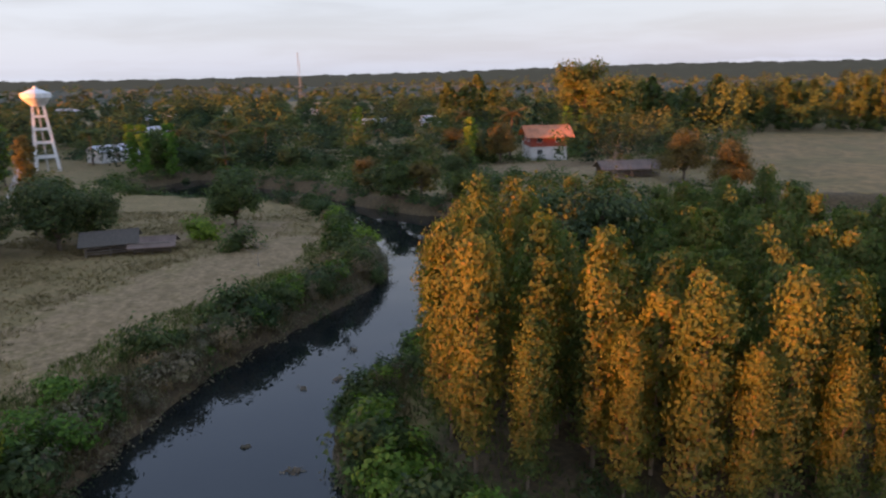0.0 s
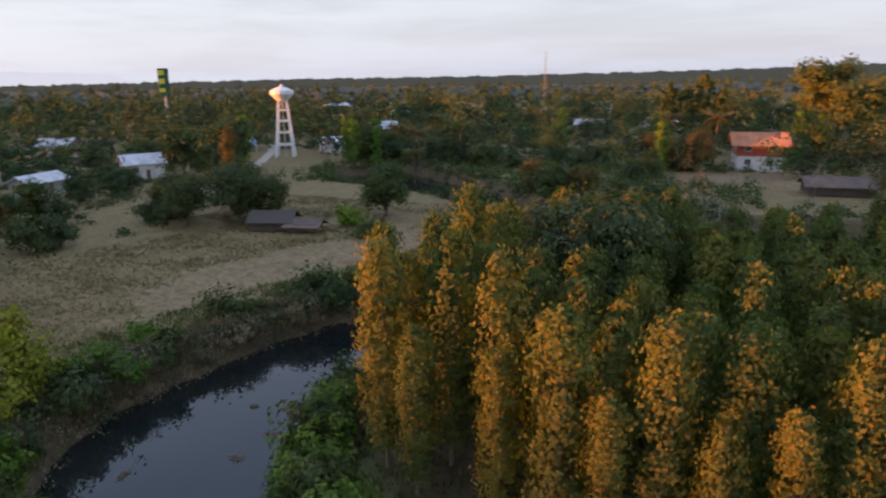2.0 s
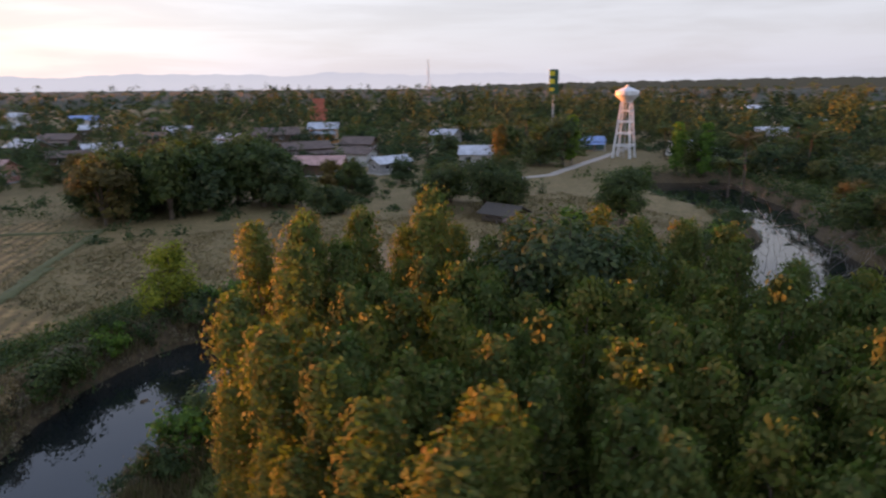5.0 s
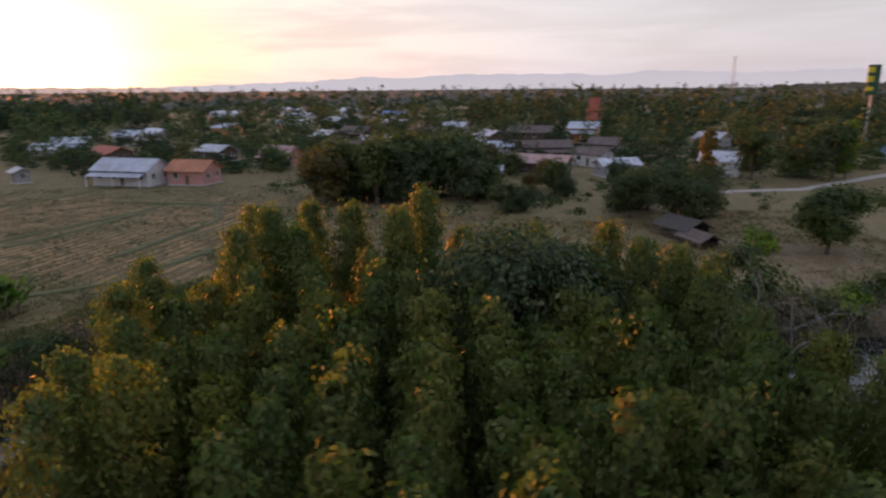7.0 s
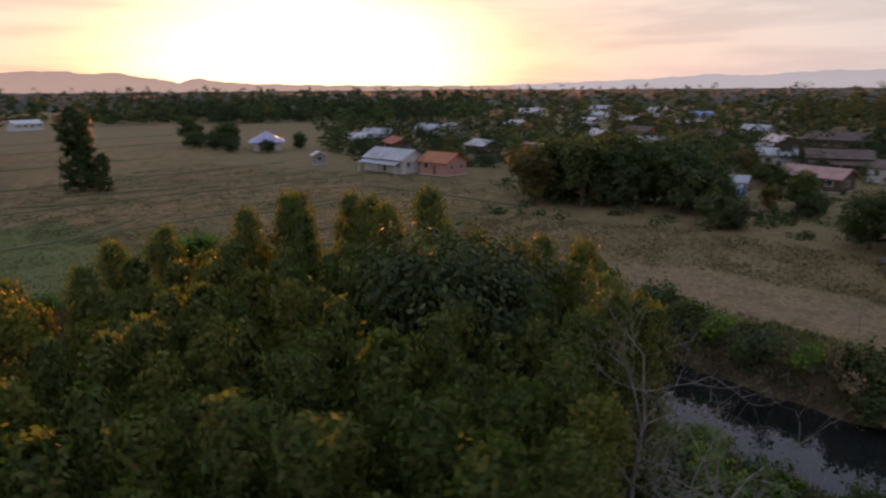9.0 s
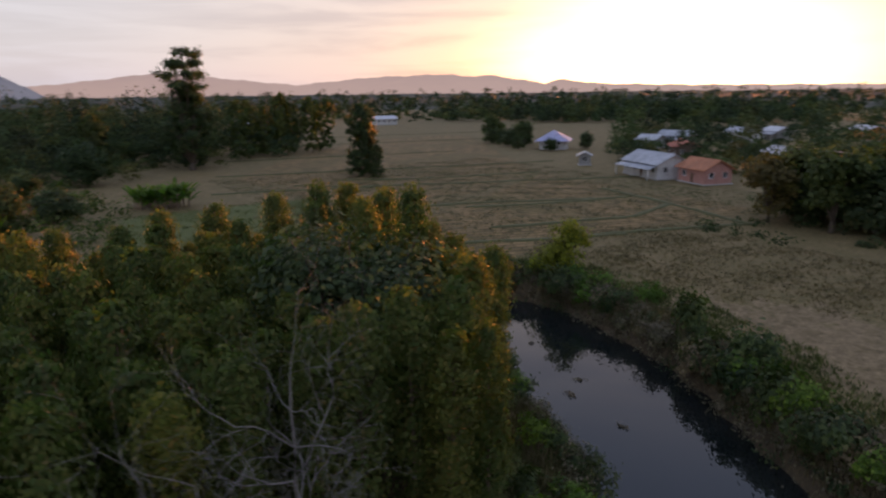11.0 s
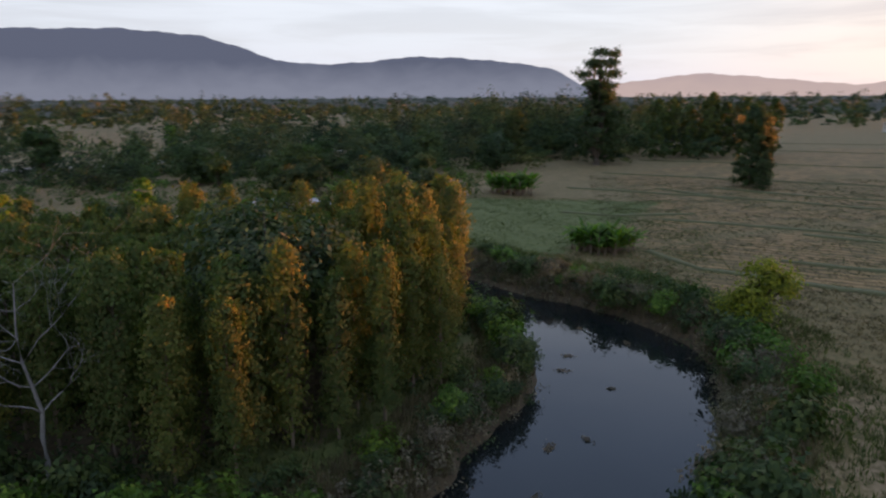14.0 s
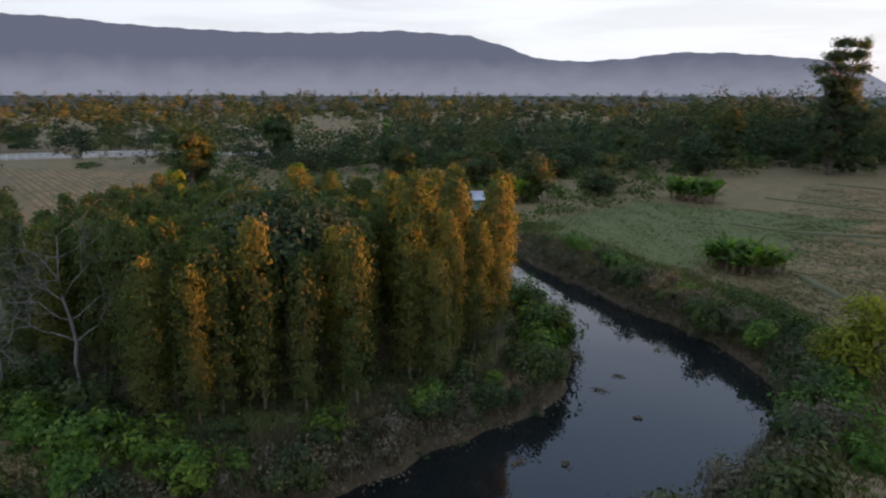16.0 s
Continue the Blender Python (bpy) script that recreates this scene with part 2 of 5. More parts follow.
def ground_material():
    k = Mat("ground_soil", 0.95)
    at = k.n("ShaderNodeAttribute")
    at.attribute_name = "cover"
    sep = k.n("ShaderNodeSeparateColor")
    k.l(at.outputs["Color"], sep.inputs[0])
    fine, mid, big = k.noise(2.4, 6), k.noise(0.35, 5), k.noise(0.05, 4)
    grass = k.ramp(fine, (0.3, (0.076, 0.07, 0.031)), (0.55, (0.13, 0.106, 0.056)), (0.75, (0.19, 0.15, 0.088)))
    grass = k.mix(k.range(mid, 0.45, 0.62), grass, k.ramp(fine, (0.3, (0.09, 0.075, 0.04)), (0.7, (0.2, 0.155, 0.095))))
    bare = k.ramp(fine, (0.3, (0.105, 0.08, 0.055)), (0.55, (0.175, 0.136, 0.1)), (0.8, (0.26, 0.21, 0.16)))
    bare = k.mix(k.range(k.noise(0.8, 5), 0.47, 0.62, 0.0, 0.75), bare, k.ramp(fine, (0.3, (0.07, 0.058, 0.032)), (0.7, (0.14, 0.108, 0.064))))
    rows = k.n("ShaderNodeTexWave", Scale=0.2, Distortion=0.9, Detail=2.0)
    k.l(k.place((1, 1, 1), radians(-72)), rows.inputs["Vector"])
    rv = k.math("ADD", k.math("MULTIPLY", rows.outputs["Fac"], 0.36), k.math("MULTIPLY", fine, 0.6))
    stubble = k.ramp(rv, (0.25, (0.085, 0.058, 0.029)), (0.5, (0.18, 0.125, 0.066)), (0.8, (0.29, 0.205, 0.112)))
    stubble = k.mix(k.range(big, 0.48, 0.62, 0.0, 0.45), stubble, (0.085, 0.083, 0.03))
    stubble = k.mix(k.range(mid, 0.44, 0.6, 0.0, 0.65), stubble, (0.07, 0.06, 0.026))
    lush = k.ramp(fine, (0.3, (0.05, 0.072, 0.022)), (0.6, (0.088, 0.11, 0.036)), (0.8, (0.135, 0.14, 0.058)))
    edge = k.math("ADD", k.math("MULTIPLY", k.math("SUBTRACT", mid, 0.5), 1.5), k.math("MULTIPLY", k.math("SUBTRACT", fine, 0.5), 0.9))

    def mask(channel):
        return k.range(k.math("ADD", sep.outputs[channel], edge), 0.36, 0.64)

    c = k.mix(mask(0), grass, stubble)
    c = k.mix(mask(2), c, lush)
    c = k.mix(mask(1), c, bare)
    # wet earth of the banks, also used as painted shade under the grove
    mud_shade = k.ramp(fine, (0.3, (0.034, 0.027, 0.019)), (0.55, (0.072, 0.057, 0.04)), (0.8, (0.12, 0.098, 0.066)))
    c = k.mix(k.range(k.math("ADD", at.outputs["Alpha"], edge), 0.3, 0.8), c, mud_shade)
    c = k.mix(1.0, c, (1.24, 1.08, 0.72), "MULTIPLY")
    k.base(c).bump(k.math("ADD", fine, rv), 0.3, 0.08)
    return k.m


def water_material():
    k = Mat("river_water", 0.025)
    k.base(k.ramp(k.noise(0.15, 3), (0.35, (0.007, 0.009, 0.009)), (0.7, (0.014, 0.016, 0.015))))
    k.b.inputs["IOR"].default_value = 1.33
    k.b.inputs["Specular IOR Level"].default_value = 0.85
    k.bump(k.noise(1.6, 3, k.place((1, 1, 1))), 0.02, 0.05)
    return k.m


GROUND, WATER = ground_material(), water_material()
DIRT_ROAD = plain("road_dust", (0.42, 0.36, 0.30), 0.95, size=0.8)
WHITE_PAINT = plain("white_paint", (0.78, 0.76, 0.74), 0.6, dirt=0.3)
CONCRETE = plain("concrete", (0.5, 0.48, 0.45), 0.85)
WOOD_DARK = plain("dark_wood", (0.09, 0.065, 0.05), 0.8, dirt=0.5, size=3)
WOOD_GREY = plain("grey_wood", (0.2, 0.17, 0.145), 0.85, dirt=0.5, size=3)
GLASS_DARK = plain("dark_window", (0.03, 0.035, 0.04), 0.15, dirt=0.3)

# ---- helpers for meshes ----
rng = np.random.default_rng(7)


def mesh_of(name, verts, faces, material, smooth=False):
    me = bpy.data.meshes.new(name)
    me.from_pydata([tuple(v) for v in verts], [], faces)
    me.materials.append(material)
    if smooth:
        me.polygons.foreach_set("use_smooth", [True] * len(me.polygons))
    me.update()
    return me


def quads_mesh(name, verts, material, corners=4):
    """A mesh of loose leaves from an array of n * corners points."""
    me = bpy.data.meshes.new(name)
    n = len(verts) // corners
    me.vertices.add(len(verts))
    me.vertices.foreach_set("co", np.asarray(verts, np.float32).ravel())
    me.loops.add(n * corners)
    me.loops.foreach_set("vertex_index", np.arange(n * corners, dtype=np.int32))
    me.polygons.add(n)
    me.polygons.foreach_set("loop_start", np.arange(0, n * corners, corners, dtype=np.int32))
    me.materials.append(material)
    me.update(calc_edges=True)
    return me


def under(name, mesh, parent, label="", at=None):
    ob = new(name, mesh)
    ob.parent = parent
    if at is not None:
        ob.matrix_local = at
    return tagged(ob, label)


def part(name, bm, material, parent, label="", at=None, smooth=False):
    me = bpy.data.meshes.new(name)
    bm.to_mesh(me)
    bm.free()
    me.materials.append(material)
    if smooth:
        me.polygons.foreach_set("use_smooth", [True] * len(me.polygons))
    return under(name, me, parent, label, at)


def box(x0, x1, y0, y1, z0, z1, bevel=0.0):
    bm = bmesh.new()
    bmesh.ops.create_cube(bm, size=1, matrix=Matrix.LocRotScale(((x0 + x1) / 2, (y0 + y1) / 2, (z0 + z1) / 2), None, (x1 - x0, y1 - y0, z1 - z0)))
    if bevel:
        bmesh.ops.bevel(bm, geom=bm.edges[:], offset=bevel, segments=1, affect="EDGES")
    return bm


def tube(bm, points, radii, sides=7, cap=True):
    """A tapered tube through the points."""
    rings = []
    for i, p in enumerate(points):
        a = Vector(points[max(i - 1, 0)])
        b = Vector(points[min(i + 1, len(points) - 1)])
        d = (b - a).normalized()
        u = d.orthogonal().normalized()
        v = d.cross(u)
        rings.append([bm.verts.new(Vector(p) + (u * math.cos(k * 2 * math.pi / sides) + v * math.sin(k * 2 * math.pi / sides)) * radii[i]) for k in range(sides)])
    for r0, r1 in zip(rings, rings[1:]):
        # start the second ring at the corner that lies nearest, so that the tube does not twist
        s = min(range(sides), key=lambda k: (r1[k].co - r0[0].co - (r1[0].co - r0[0].co) * 0).length)
        for k in range(sides):
            bm.faces.new((r0[k], r0[(k + 1) % sides], r1[(s + k + 1) % sides], r1[(s + k) % sides]))
    if cap:
        bm.faces.new(rings[-1])
    return bm


def leaves(centres, outward, size, lift=1.5, thin=0.55, corners=4):
    """Leaves at the centres, facing partly outward: diamonds of 4 points, or triangles of 3."""
    n = len(centres)
    nrm = outward * lift + rng.normal(size=(n, 3)) * 0.42
    nrm /= np.linalg.norm(nrm, axis=1, keepdims=True) + 1e-9
    u = np.cross(nrm, rng.normal(size=(n, 3)))
    u /= np.linalg.norm(u, axis=1, keepdims=True) + 1e-9
    v = np.cross(nrm, u)
    s = (size * rng.uniform(0.6, 1.35, n))[:, None]
    if corners == 3:
        return np.stack([centres + u * s * 1.2, centres + v * s * 0.75 - u * s * 0.6, centres - v * s * 0.75 - u * s * 0.6], 1).reshape(-1, 3)
    return np.stack([centres + u * s, centres + v * s * thin, centres - u * s, centres - v * s * thin], 1).reshape(-1, 3)


def crown_points(clumps, per, spread, middle):
    """Leaves round clump centres; they face away from the crown's middle line."""
    c = np.repeat(clumps, per, 0) + rng.normal(size=(len(clumps) * per, 3)) * np.repeat(spread, per, 0)[:, None] * (1, 1, 0.75)
    out = c - middle(c)
    return c, out / (np.linalg.norm(out, axis=1, keepdims=True) + 1e-9)


def make_tree(name, label, category, trunk_mesh, crown_mesh):
    thing = tagged(new(name), label, category)
    under("trunk", trunk_mesh, thing)
    under("crown", crown_mesh, thing)
    return thing


def bm_mesh(name, bm, material):
    me = bpy.data.meshes.new(name)
    bm.to_mesh(me)
    bm.free()
    me.materials.append(material)
    me.polygons.foreach_set("use_smooth", [True] * len(me.polygons))
    return me


def column_tree(h, width, leaf, count, bark, size=0.17, low=0.12, label=""):
    """A plantation tree: one straight stem, narrow crown of short rising branches."""
    bm = bmesh.new()
    lean = rng.normal(size=2) * 0.015 * h
    stem = [(lean[0] * (k / 6) ** 2, lean[1] * (k / 6) ** 2, h * 0.96 * k / 6) for k in range(7)]
    tube(bm, stem, [0.13 * (1 - 0.85 * k / 6) for k in range(7)], 7)
    clumps, spread = [], []
    n = int(count / 26)
    for i in range(n):
        f = low + (1 - low) * rng.uniform(0, 1) ** 0.85
        prof = width / 2 * min(1.0, 0.75 + 1.6 * (f - low)) * (1.0 - 0.22 * f) * math.sqrt(max(0.0, 1 - max(0, (f - 0.8) / 0.205) ** 2)) * (0.82 + 0.2 * math.sin(f * 17 + lean[0] * 60) * math.sin(f * 7 + lean[1] * 50))
        a, r = rng.uniform(0, 2 * math.pi), prof * rng.uniform(0.25, 1.05) ** 0.6
        z = f * h
        sx, sy = lean * f * f
        p = (sx + math.cos(a) * r, sy + math.sin(a) * r, z)
        clumps.append(p)
        spread.append(rng.uniform(0.16, 0.36))
        if i % 4 == 0 and r > 0.3:
            tube(bm, [(sx, sy, z - r * 0.9), (sx + math.cos(a) * r * 0.5, sy + math.sin(a) * r * 0.5, z - r * 0.35), p], [0.035, 0.02, 0.008], 4, cap=False)
    c, out = crown_points(np.array(clumps), 26, np.array(spread), lambda q: np.stack([q[:, 0] * 0, q[:, 1] * 0, q[:, 2] - 0.2], 1))
    return bm_mesh("trunk", bm, bark), quads_mesh("crown", leaves(c, out, size), leaf)


def round_tree(h, width, leaf, count, bark, size=0.25, trunk=0.25, lobes=9, flat=0.75, per=24, radius=None, tiers=False, corners=4, lobe=(0.2, 0.32)):
    """A broad tree: forked trunk and a crown of several uneven lobes."""
    bm = bmesh.new()
    r0 = radius or 0.022 * h + 0.05
    fork = h * trunk
    tube(bm, [(0, 0, -0.2), (0.05, 0.02, fork * 0.5), (0.02, 0.08, fork)], [r0 * 1.25, r0, r0 * 0.85], 8)
    cl, sp, hub = [], [], []
    for k in range(lobes):
        a = k * 2.4 + rng.uniform(-0.5, 0.5)
        f = (k + 0.5) / lobes
        if tiers:
            z = fork + (h - fork) * (0.15 + 0.8 * f)
            z = fork + (h - fork) * (0.1 + 0.86 * (f if f < 0.66 else round(f * 9) / 9))
            rad = width / 2 * (0.95 - 0.35 * f if f < 0.66 else 0.8) * rng.uniform(0.25, 0.8)
            lr = width * rng.uniform(0.13, 0.2)
        else:
            z = fork + (h - fork) * (0.1 + 0.62 * rng.uniform(0, 1) if k else 0.7)
            rad = width / 2 * rng.uniform(0.3, 0.66) if k else 0
            lr = width * rng.uniform(*lobe)
        c = np.array((math.cos(a) * rad, math.sin(a) * rad, z))
        tube(bm, [(0.02, 0.08, fork * 0.9), (c[0] * 0.45, c[1] * 0.45, fork + (z - fork) * 0.6), tuple(c), tuple(c + (c[0] * 0.3, c[1] * 0.3, lr * 0.6))], [r0 * 0.6, r0 * 0.4, r0 * 0.2, 0.02], 5, cap=False)
        m = max(3, int(count / per / lobes))
        d = rng.normal(size=(m, 3))
        d /= np.linalg.norm(d, axis=1, keepdims=True)
        d[:, 2] = np.abs(d[:, 2]) * 1.0 - 0.7 * (rng.uniform(size=m) < 0.5)
        q = c + d * lr * (1, 1, flat if not tiers else (0.9 if f < 0.66 else 0.42)) * rng.uniform(0.55, 1.1, (m, 1))
        q[:, 2] = np.clip(q[:, 2], 0.5, h)
        cl.append(q)
        sp.append(np.full(m, lr * 0.17 + size * 0.5))
        hub.append(np.repeat(c[None] - (0, 0, lr * 0.5), m, 0))
    cl, sp, hub = np.concatenate(cl), np.concatenate(sp), np.concatenate(hub)
    c = np.repeat(cl, per, 0) + rng.normal(size=(len(cl) * per, 3)) * np.repeat(sp, per)[:, None] * (1, 1, 0.7)
    out = c - np.repeat(hub, per, 0)
    out /= np.linalg.norm(out, axis=1, keepdims=True) + 1e-9
    return bm_mesh("trunk", bm, bark), quads_mesh("crown", leaves(c, out, size, corners=corners), leaf, corners)


def bush(w, h, leaf, count, bark, size=0.16, stems=7):
    """A shrub: stems from the ground and an uneven heap of leaves, dense to the ground."""
    bm = bmesh.new()
    cl = []
    for k in range(stems):
        a, r = rng.uniform(0, 6.28), w / 2 * rng.uniform(0.2, 0.85)
        top = (math.cos(a) * r, math.sin(a) * r, h * rng.uniform(0.45, 0.95) * (1.1 - 0.5 * r / (w / 2)))
        tube(bm, [(math.cos(a) * 0.1, math.sin(a) * 0.1, -0.3), (top[0] * 0.5, top[1] * 0.5, top[2] * 0.6), top], [0.05, 0.03, 0.01], 4, cap=False)
        m = max(2, int(count / 22 / stems))
        d = rng.normal(size=(m, 3)) * (w * 0.15, w * 0.15, h * 0.2)
        q = np.array(top) * (1, 1, 0.8) + d
        cl.append(q)
    cl = np.concatenate(cl)
    cl[:, 2] = np.clip(cl[:, 2], 0.1, h)
    c = np.repeat(cl, 22, 0) + rng.normal(size=(len(cl) * 22, 3)) * (0.1 + w * 0.05)
    c[:, 2] = np.abs(c[:, 2])
    out = c - (0, 0, h * 0.1)
    out /= np.linalg.norm(out, axis=1, keepdims=True) + 1e-9
    return bm_mesh("branchwork", bm, bark), quads_mesh("foliage", leaves(c, out, size, corners=3), leaf, 3)


def make_bush(label, stems, foliage, name="shrub"):
    thing = tagged(new(name), label, "shrub")
    under("branchwork", stems, thing)
    under("foliage", foliage, thing)
    return thing


def set_copies(master, spots, group=""):
    """Copies of a thing at (x, y, z, turn, scale); the first spot takes the thing itself."""
    made = []
    for i, (x, y, z, turn, s) in enumerate(spots):
        m = pose(x, y, z, 0, 0, turn)
        ob = master if i == 0 else copy_thing(master, m)
        ob.matrix_basis = m @ Matrix.Diagonal((s, s, s * rng.uniform(0.93, 1.07), 1))
        if group:
            tagged(ob, group=group)
        made.append(ob)
    return made

# ---- ground and river ----
LAND, WATER_Z = 0.6, -1.7
WEST_BANK = [(25, -54), (12, -43), (3, -36), (-5.5, -30.5), (-13, -26), (-19.5, -20.5), (-22.8, -15), (-23.4, -9), (-22, -1.5), (-20, 6), (-17, 12), (-14, 17.5), (-11.5, 22),
             (-9.3, 27), (-8.6, 33), (-11, 43), (-16, 56), (-20, 66), (-30, 72), (-45, 77), (-58, 82), (-72, 96)]
EAST_BANK = [(-60, 116), (-42, 101), (-28, 92), (-16, 76), (-5, 67), (8, 63), (25, 67), (40, 68), (75, 66), (75, 55), (40, 53), (24, 51), (13, 42), (8, 33), (4, 23), (1.2, 15), (-2.6, 11), (-3.4, 6), (-5.6, 0.5),
             (-7.9, -4), (-6.5, -11), (-4.5, -16), (0.5, -20), (6.5, -23.6), (14, -29), (27, -38), (45, -54)]


def signed(poly, x, y):
    """Distance to a polygon's outline, negative inside; x, y arrays."""
    p = np.array(poly, float)
    q = np.roll(p, -1, 0)
    best, inside = np.full(x.shape, 1e9), np.zeros(x.shape, bool)
    for (ax, ay), (bx, by) in zip(p, q):
        dx, dy = bx - ax, by - ay
        f = np.clip(((x - ax) * dx + (y - ay) * dy) / (dx * dx + dy * dy), 0, 1)
        best = np.minimum(best, np.hypot(x - ax - f * dx, y - ay - f * dy))
        if dy:
            inside ^= ((ay > y) != (by > y)) & (x < (bx - ax) * (y - ay) / dy + ax)
    return np.where(inside, -best, best)


RIVER = WEST_BANK + EAST_BANK


def wobble(x, y, s=1.0):
    return np.sin(x * 0.9 * s + 1.3 * np.sin(y * 0.7 * s)) * 0.5 + np.sin(y * 1.3 * s + x * 0.4 * s) * 0.5


def river_distance(x, y):
    x, y = np.asarray(x, float), np.asarray(y, float)
    return signed(RIVER, x, y) + 0.45 * wobble(x, y, 0.9)


def ground_height(x, y):
    x, y = np.asarray(x, float), np.asarray(y, float)
    d = river_distance(x, y)
    f = np.clip((d + 1.3) / 2.9, 0, 1)
    z = -3.0 + (LAND + 3.0) * (1 - (1 - f) ** 1.9)
    near = np.exp(-np.hypot(x, y) / 250)
    return z + 0.1 * near * wobble(x * 0.35, y * 0.35) + 0.05 * wobble(x * 1.7, y * 1.7) * near


def gz(x, y):
    return float(ground_height(np.array([x]), np.array([y]))[0])


# stretches of ground, by their outlines: harvested fields, bare earth, green pasture
FIELDS = [[(-26, -22), (-38, -30), (-70, -24), (-82, -22), (-88, -85), (-44, -60), (-23, -46)],
          [(-20, -42), (-30, -54), (-90, -90), (-160, -215), (-110, -225), (-50, -160), (-22, -122), (-25, -80)],
          [(60, -8), (150, -40), (165, -45), (125, -66), (88, -40), (72, -20)],
          [(255, -245), (280, -323), (207, -278), (138, -184), (135, -145), (147, -137)], [(150, -316), (134, -391), (95, -285), (105, -227)],
          [(66, 62), (72, 110), (68, 190), (160, 182), (260, 120), (120, 60)]]
BARE = [[(-27, -3), (-24, 14), (-18, 26), (-16, 35), (-20, 44), (-27, 40), (-32, 28), (-38, 15), (-36, 4)], [(-40, 40), (-33, 55), (-24, 52), (-24, 42)],
        [(8, 100), (40, 98), (44, 122), (10, 116)]]
LUSH = [[(-2, -33), (16, -55), (8, -84), (-28, -84), (-16, -52), (-9, -38)], [(-140, 240), (-40, 270), (20, 250), (-60, 215)], [(-5, -22), (40, -10), (40, 20), (0, 14)]]


def axis(lo, hi, step, far, grow):
    mid = list(np.arange(lo, hi + 1e-6, step))
    a, b, s = [lo], [hi], step
    while b[-1] < far:
        s *= grow
        a.append(a[-1] - s)
        b.append(b[-1] + s)
    return np.array(a[:0:-1] + mid + b[1:])


def build_ground():
    xs, ys = axis(-48, 46, 0.8, 4600, 1.065), axis(-58, 84, 0.9, 4600, 1.065)
    X, Y = np.meshgrid(xs, ys)
    Z = ground_height(X, Y)
    nx, ny = len(xs), len(ys)
    me = bpy.data.meshes.new("ground")
    me.vertices.add(nx * ny)
    me.vertices.foreach_set("co", np.stack([X, Y, Z], -1).astype(np.float32).ravel())
    i = (np.arange(ny - 1)[:, None] * nx + np.arange(nx - 1)[None]).ravel()
    f = np.stack([i, i + 1, i + nx + 1, i + nx], 1).astype(np.int32)
    me.loops.add(f.size)
    me.loops.foreach_set("vertex_index", f.ravel())
    me.polygons.add(len(f))
    me.polygons.foreach_set("loop_start", np.arange(0, f.size, 4, dtype=np.int32))
    me.polygons.foreach_set("use_smooth", np.ones(len(f), bool))
    me.update(calc_edges=True)
    cover = np.zeros((nx * ny, 4), np.float32)
    for ch, polys in ((0, FIELDS), (1, BARE), (2, LUSH)):
        d = np.min([signed(p, X, Y) for p in polys], 0).ravel()
        cover[:, ch] = np.clip(0.5 - d / (14.0 if ch == 1 else 5.0), 0, 1)
    # litter and wet earth on the banks; under the grove, its shade painted dark
    d = river_distance(X, Y).ravel()
    g = signed([(-2, -10), (1, -15), (14, -17), (29, -12), (38, -4), (38, 10), (28, 17), (15, 16), (4, 8)], X, Y).ravel()
    cover[:, 3] = np.maximum(np.clip(1.15 - (d - 0.4) / 2.6, 0, 1), np.clip(0.6 - g / 5, 0, 1))
    at = me.attributes.new("cover", "FLOAT_COLOR", "POINT")
    at.data.foreach_set("color", cover.ravel())
    me.materials.append(GROUND)
    return tagged(new("ground", me), "dry grass, stubble and bare earth of a river plain", "ground", kind="structure")


build_ground()


def build_water():
    x0, x1, y0, y1 = -90, 90, -75, 125
    me = mesh_of("water", [(x0, y0, WATER_Z), (x1, y0, WATER_Z), (x1, y1, WATER_Z), (x0, y1, WATER_Z)], [(0, 1, 2, 3)], WATER)
    return tagged(new("water", me), "still dark river water mirroring the grey sky", "river", kind="structure")


build_water()


def strip(name, pts, width, height, material, label, category, lift=0.03, rough=0.12):
    """A raised strip that follows the ground: a dirt road or a field bund."""
    p = [Vector((*a, 0)) for a in pts]
    fine = []
    for a, b in zip(p, p[1:]):
        n = max(1, int((b - a).length / 2.0))
        fine += [a.lerp(b, k / n) for k in range(n)]
    fine.append(p[-1])
    vs, fs = [], []
    prof = [(-0.5, -0.35), (-0.36, height * 0.8), (0.0, height), (0.36, height * 0.8), (0.5, -0.35)]
    for i, c in enumerate(fine):
        d = (fine[min(i + 1, len(fine) - 1)] - fine[max(i - 1, 0)]).normalized()
        s = Vector((d.y, -d.x, 0))
        w = width * (1 + rng.uniform(-rough, rough))
        for o, h in prof:
            q = c + s * o * w
            vs.append((q.x, q.y, gz(q.x, q.y) + lift + (h if h < 0 else h * (1 + rng.uniform(-rough, rough)))))
    for i in range(len(fine) - 1):
        for k in range(4):
            fs.append((i * 5 + k, i * 5 + k + 1, i * 5 + k + 6, i * 5 + k + 5))
    return tagged(new(name, mesh_of(name, vs, fs, material, True)), label, category, kind="structure")


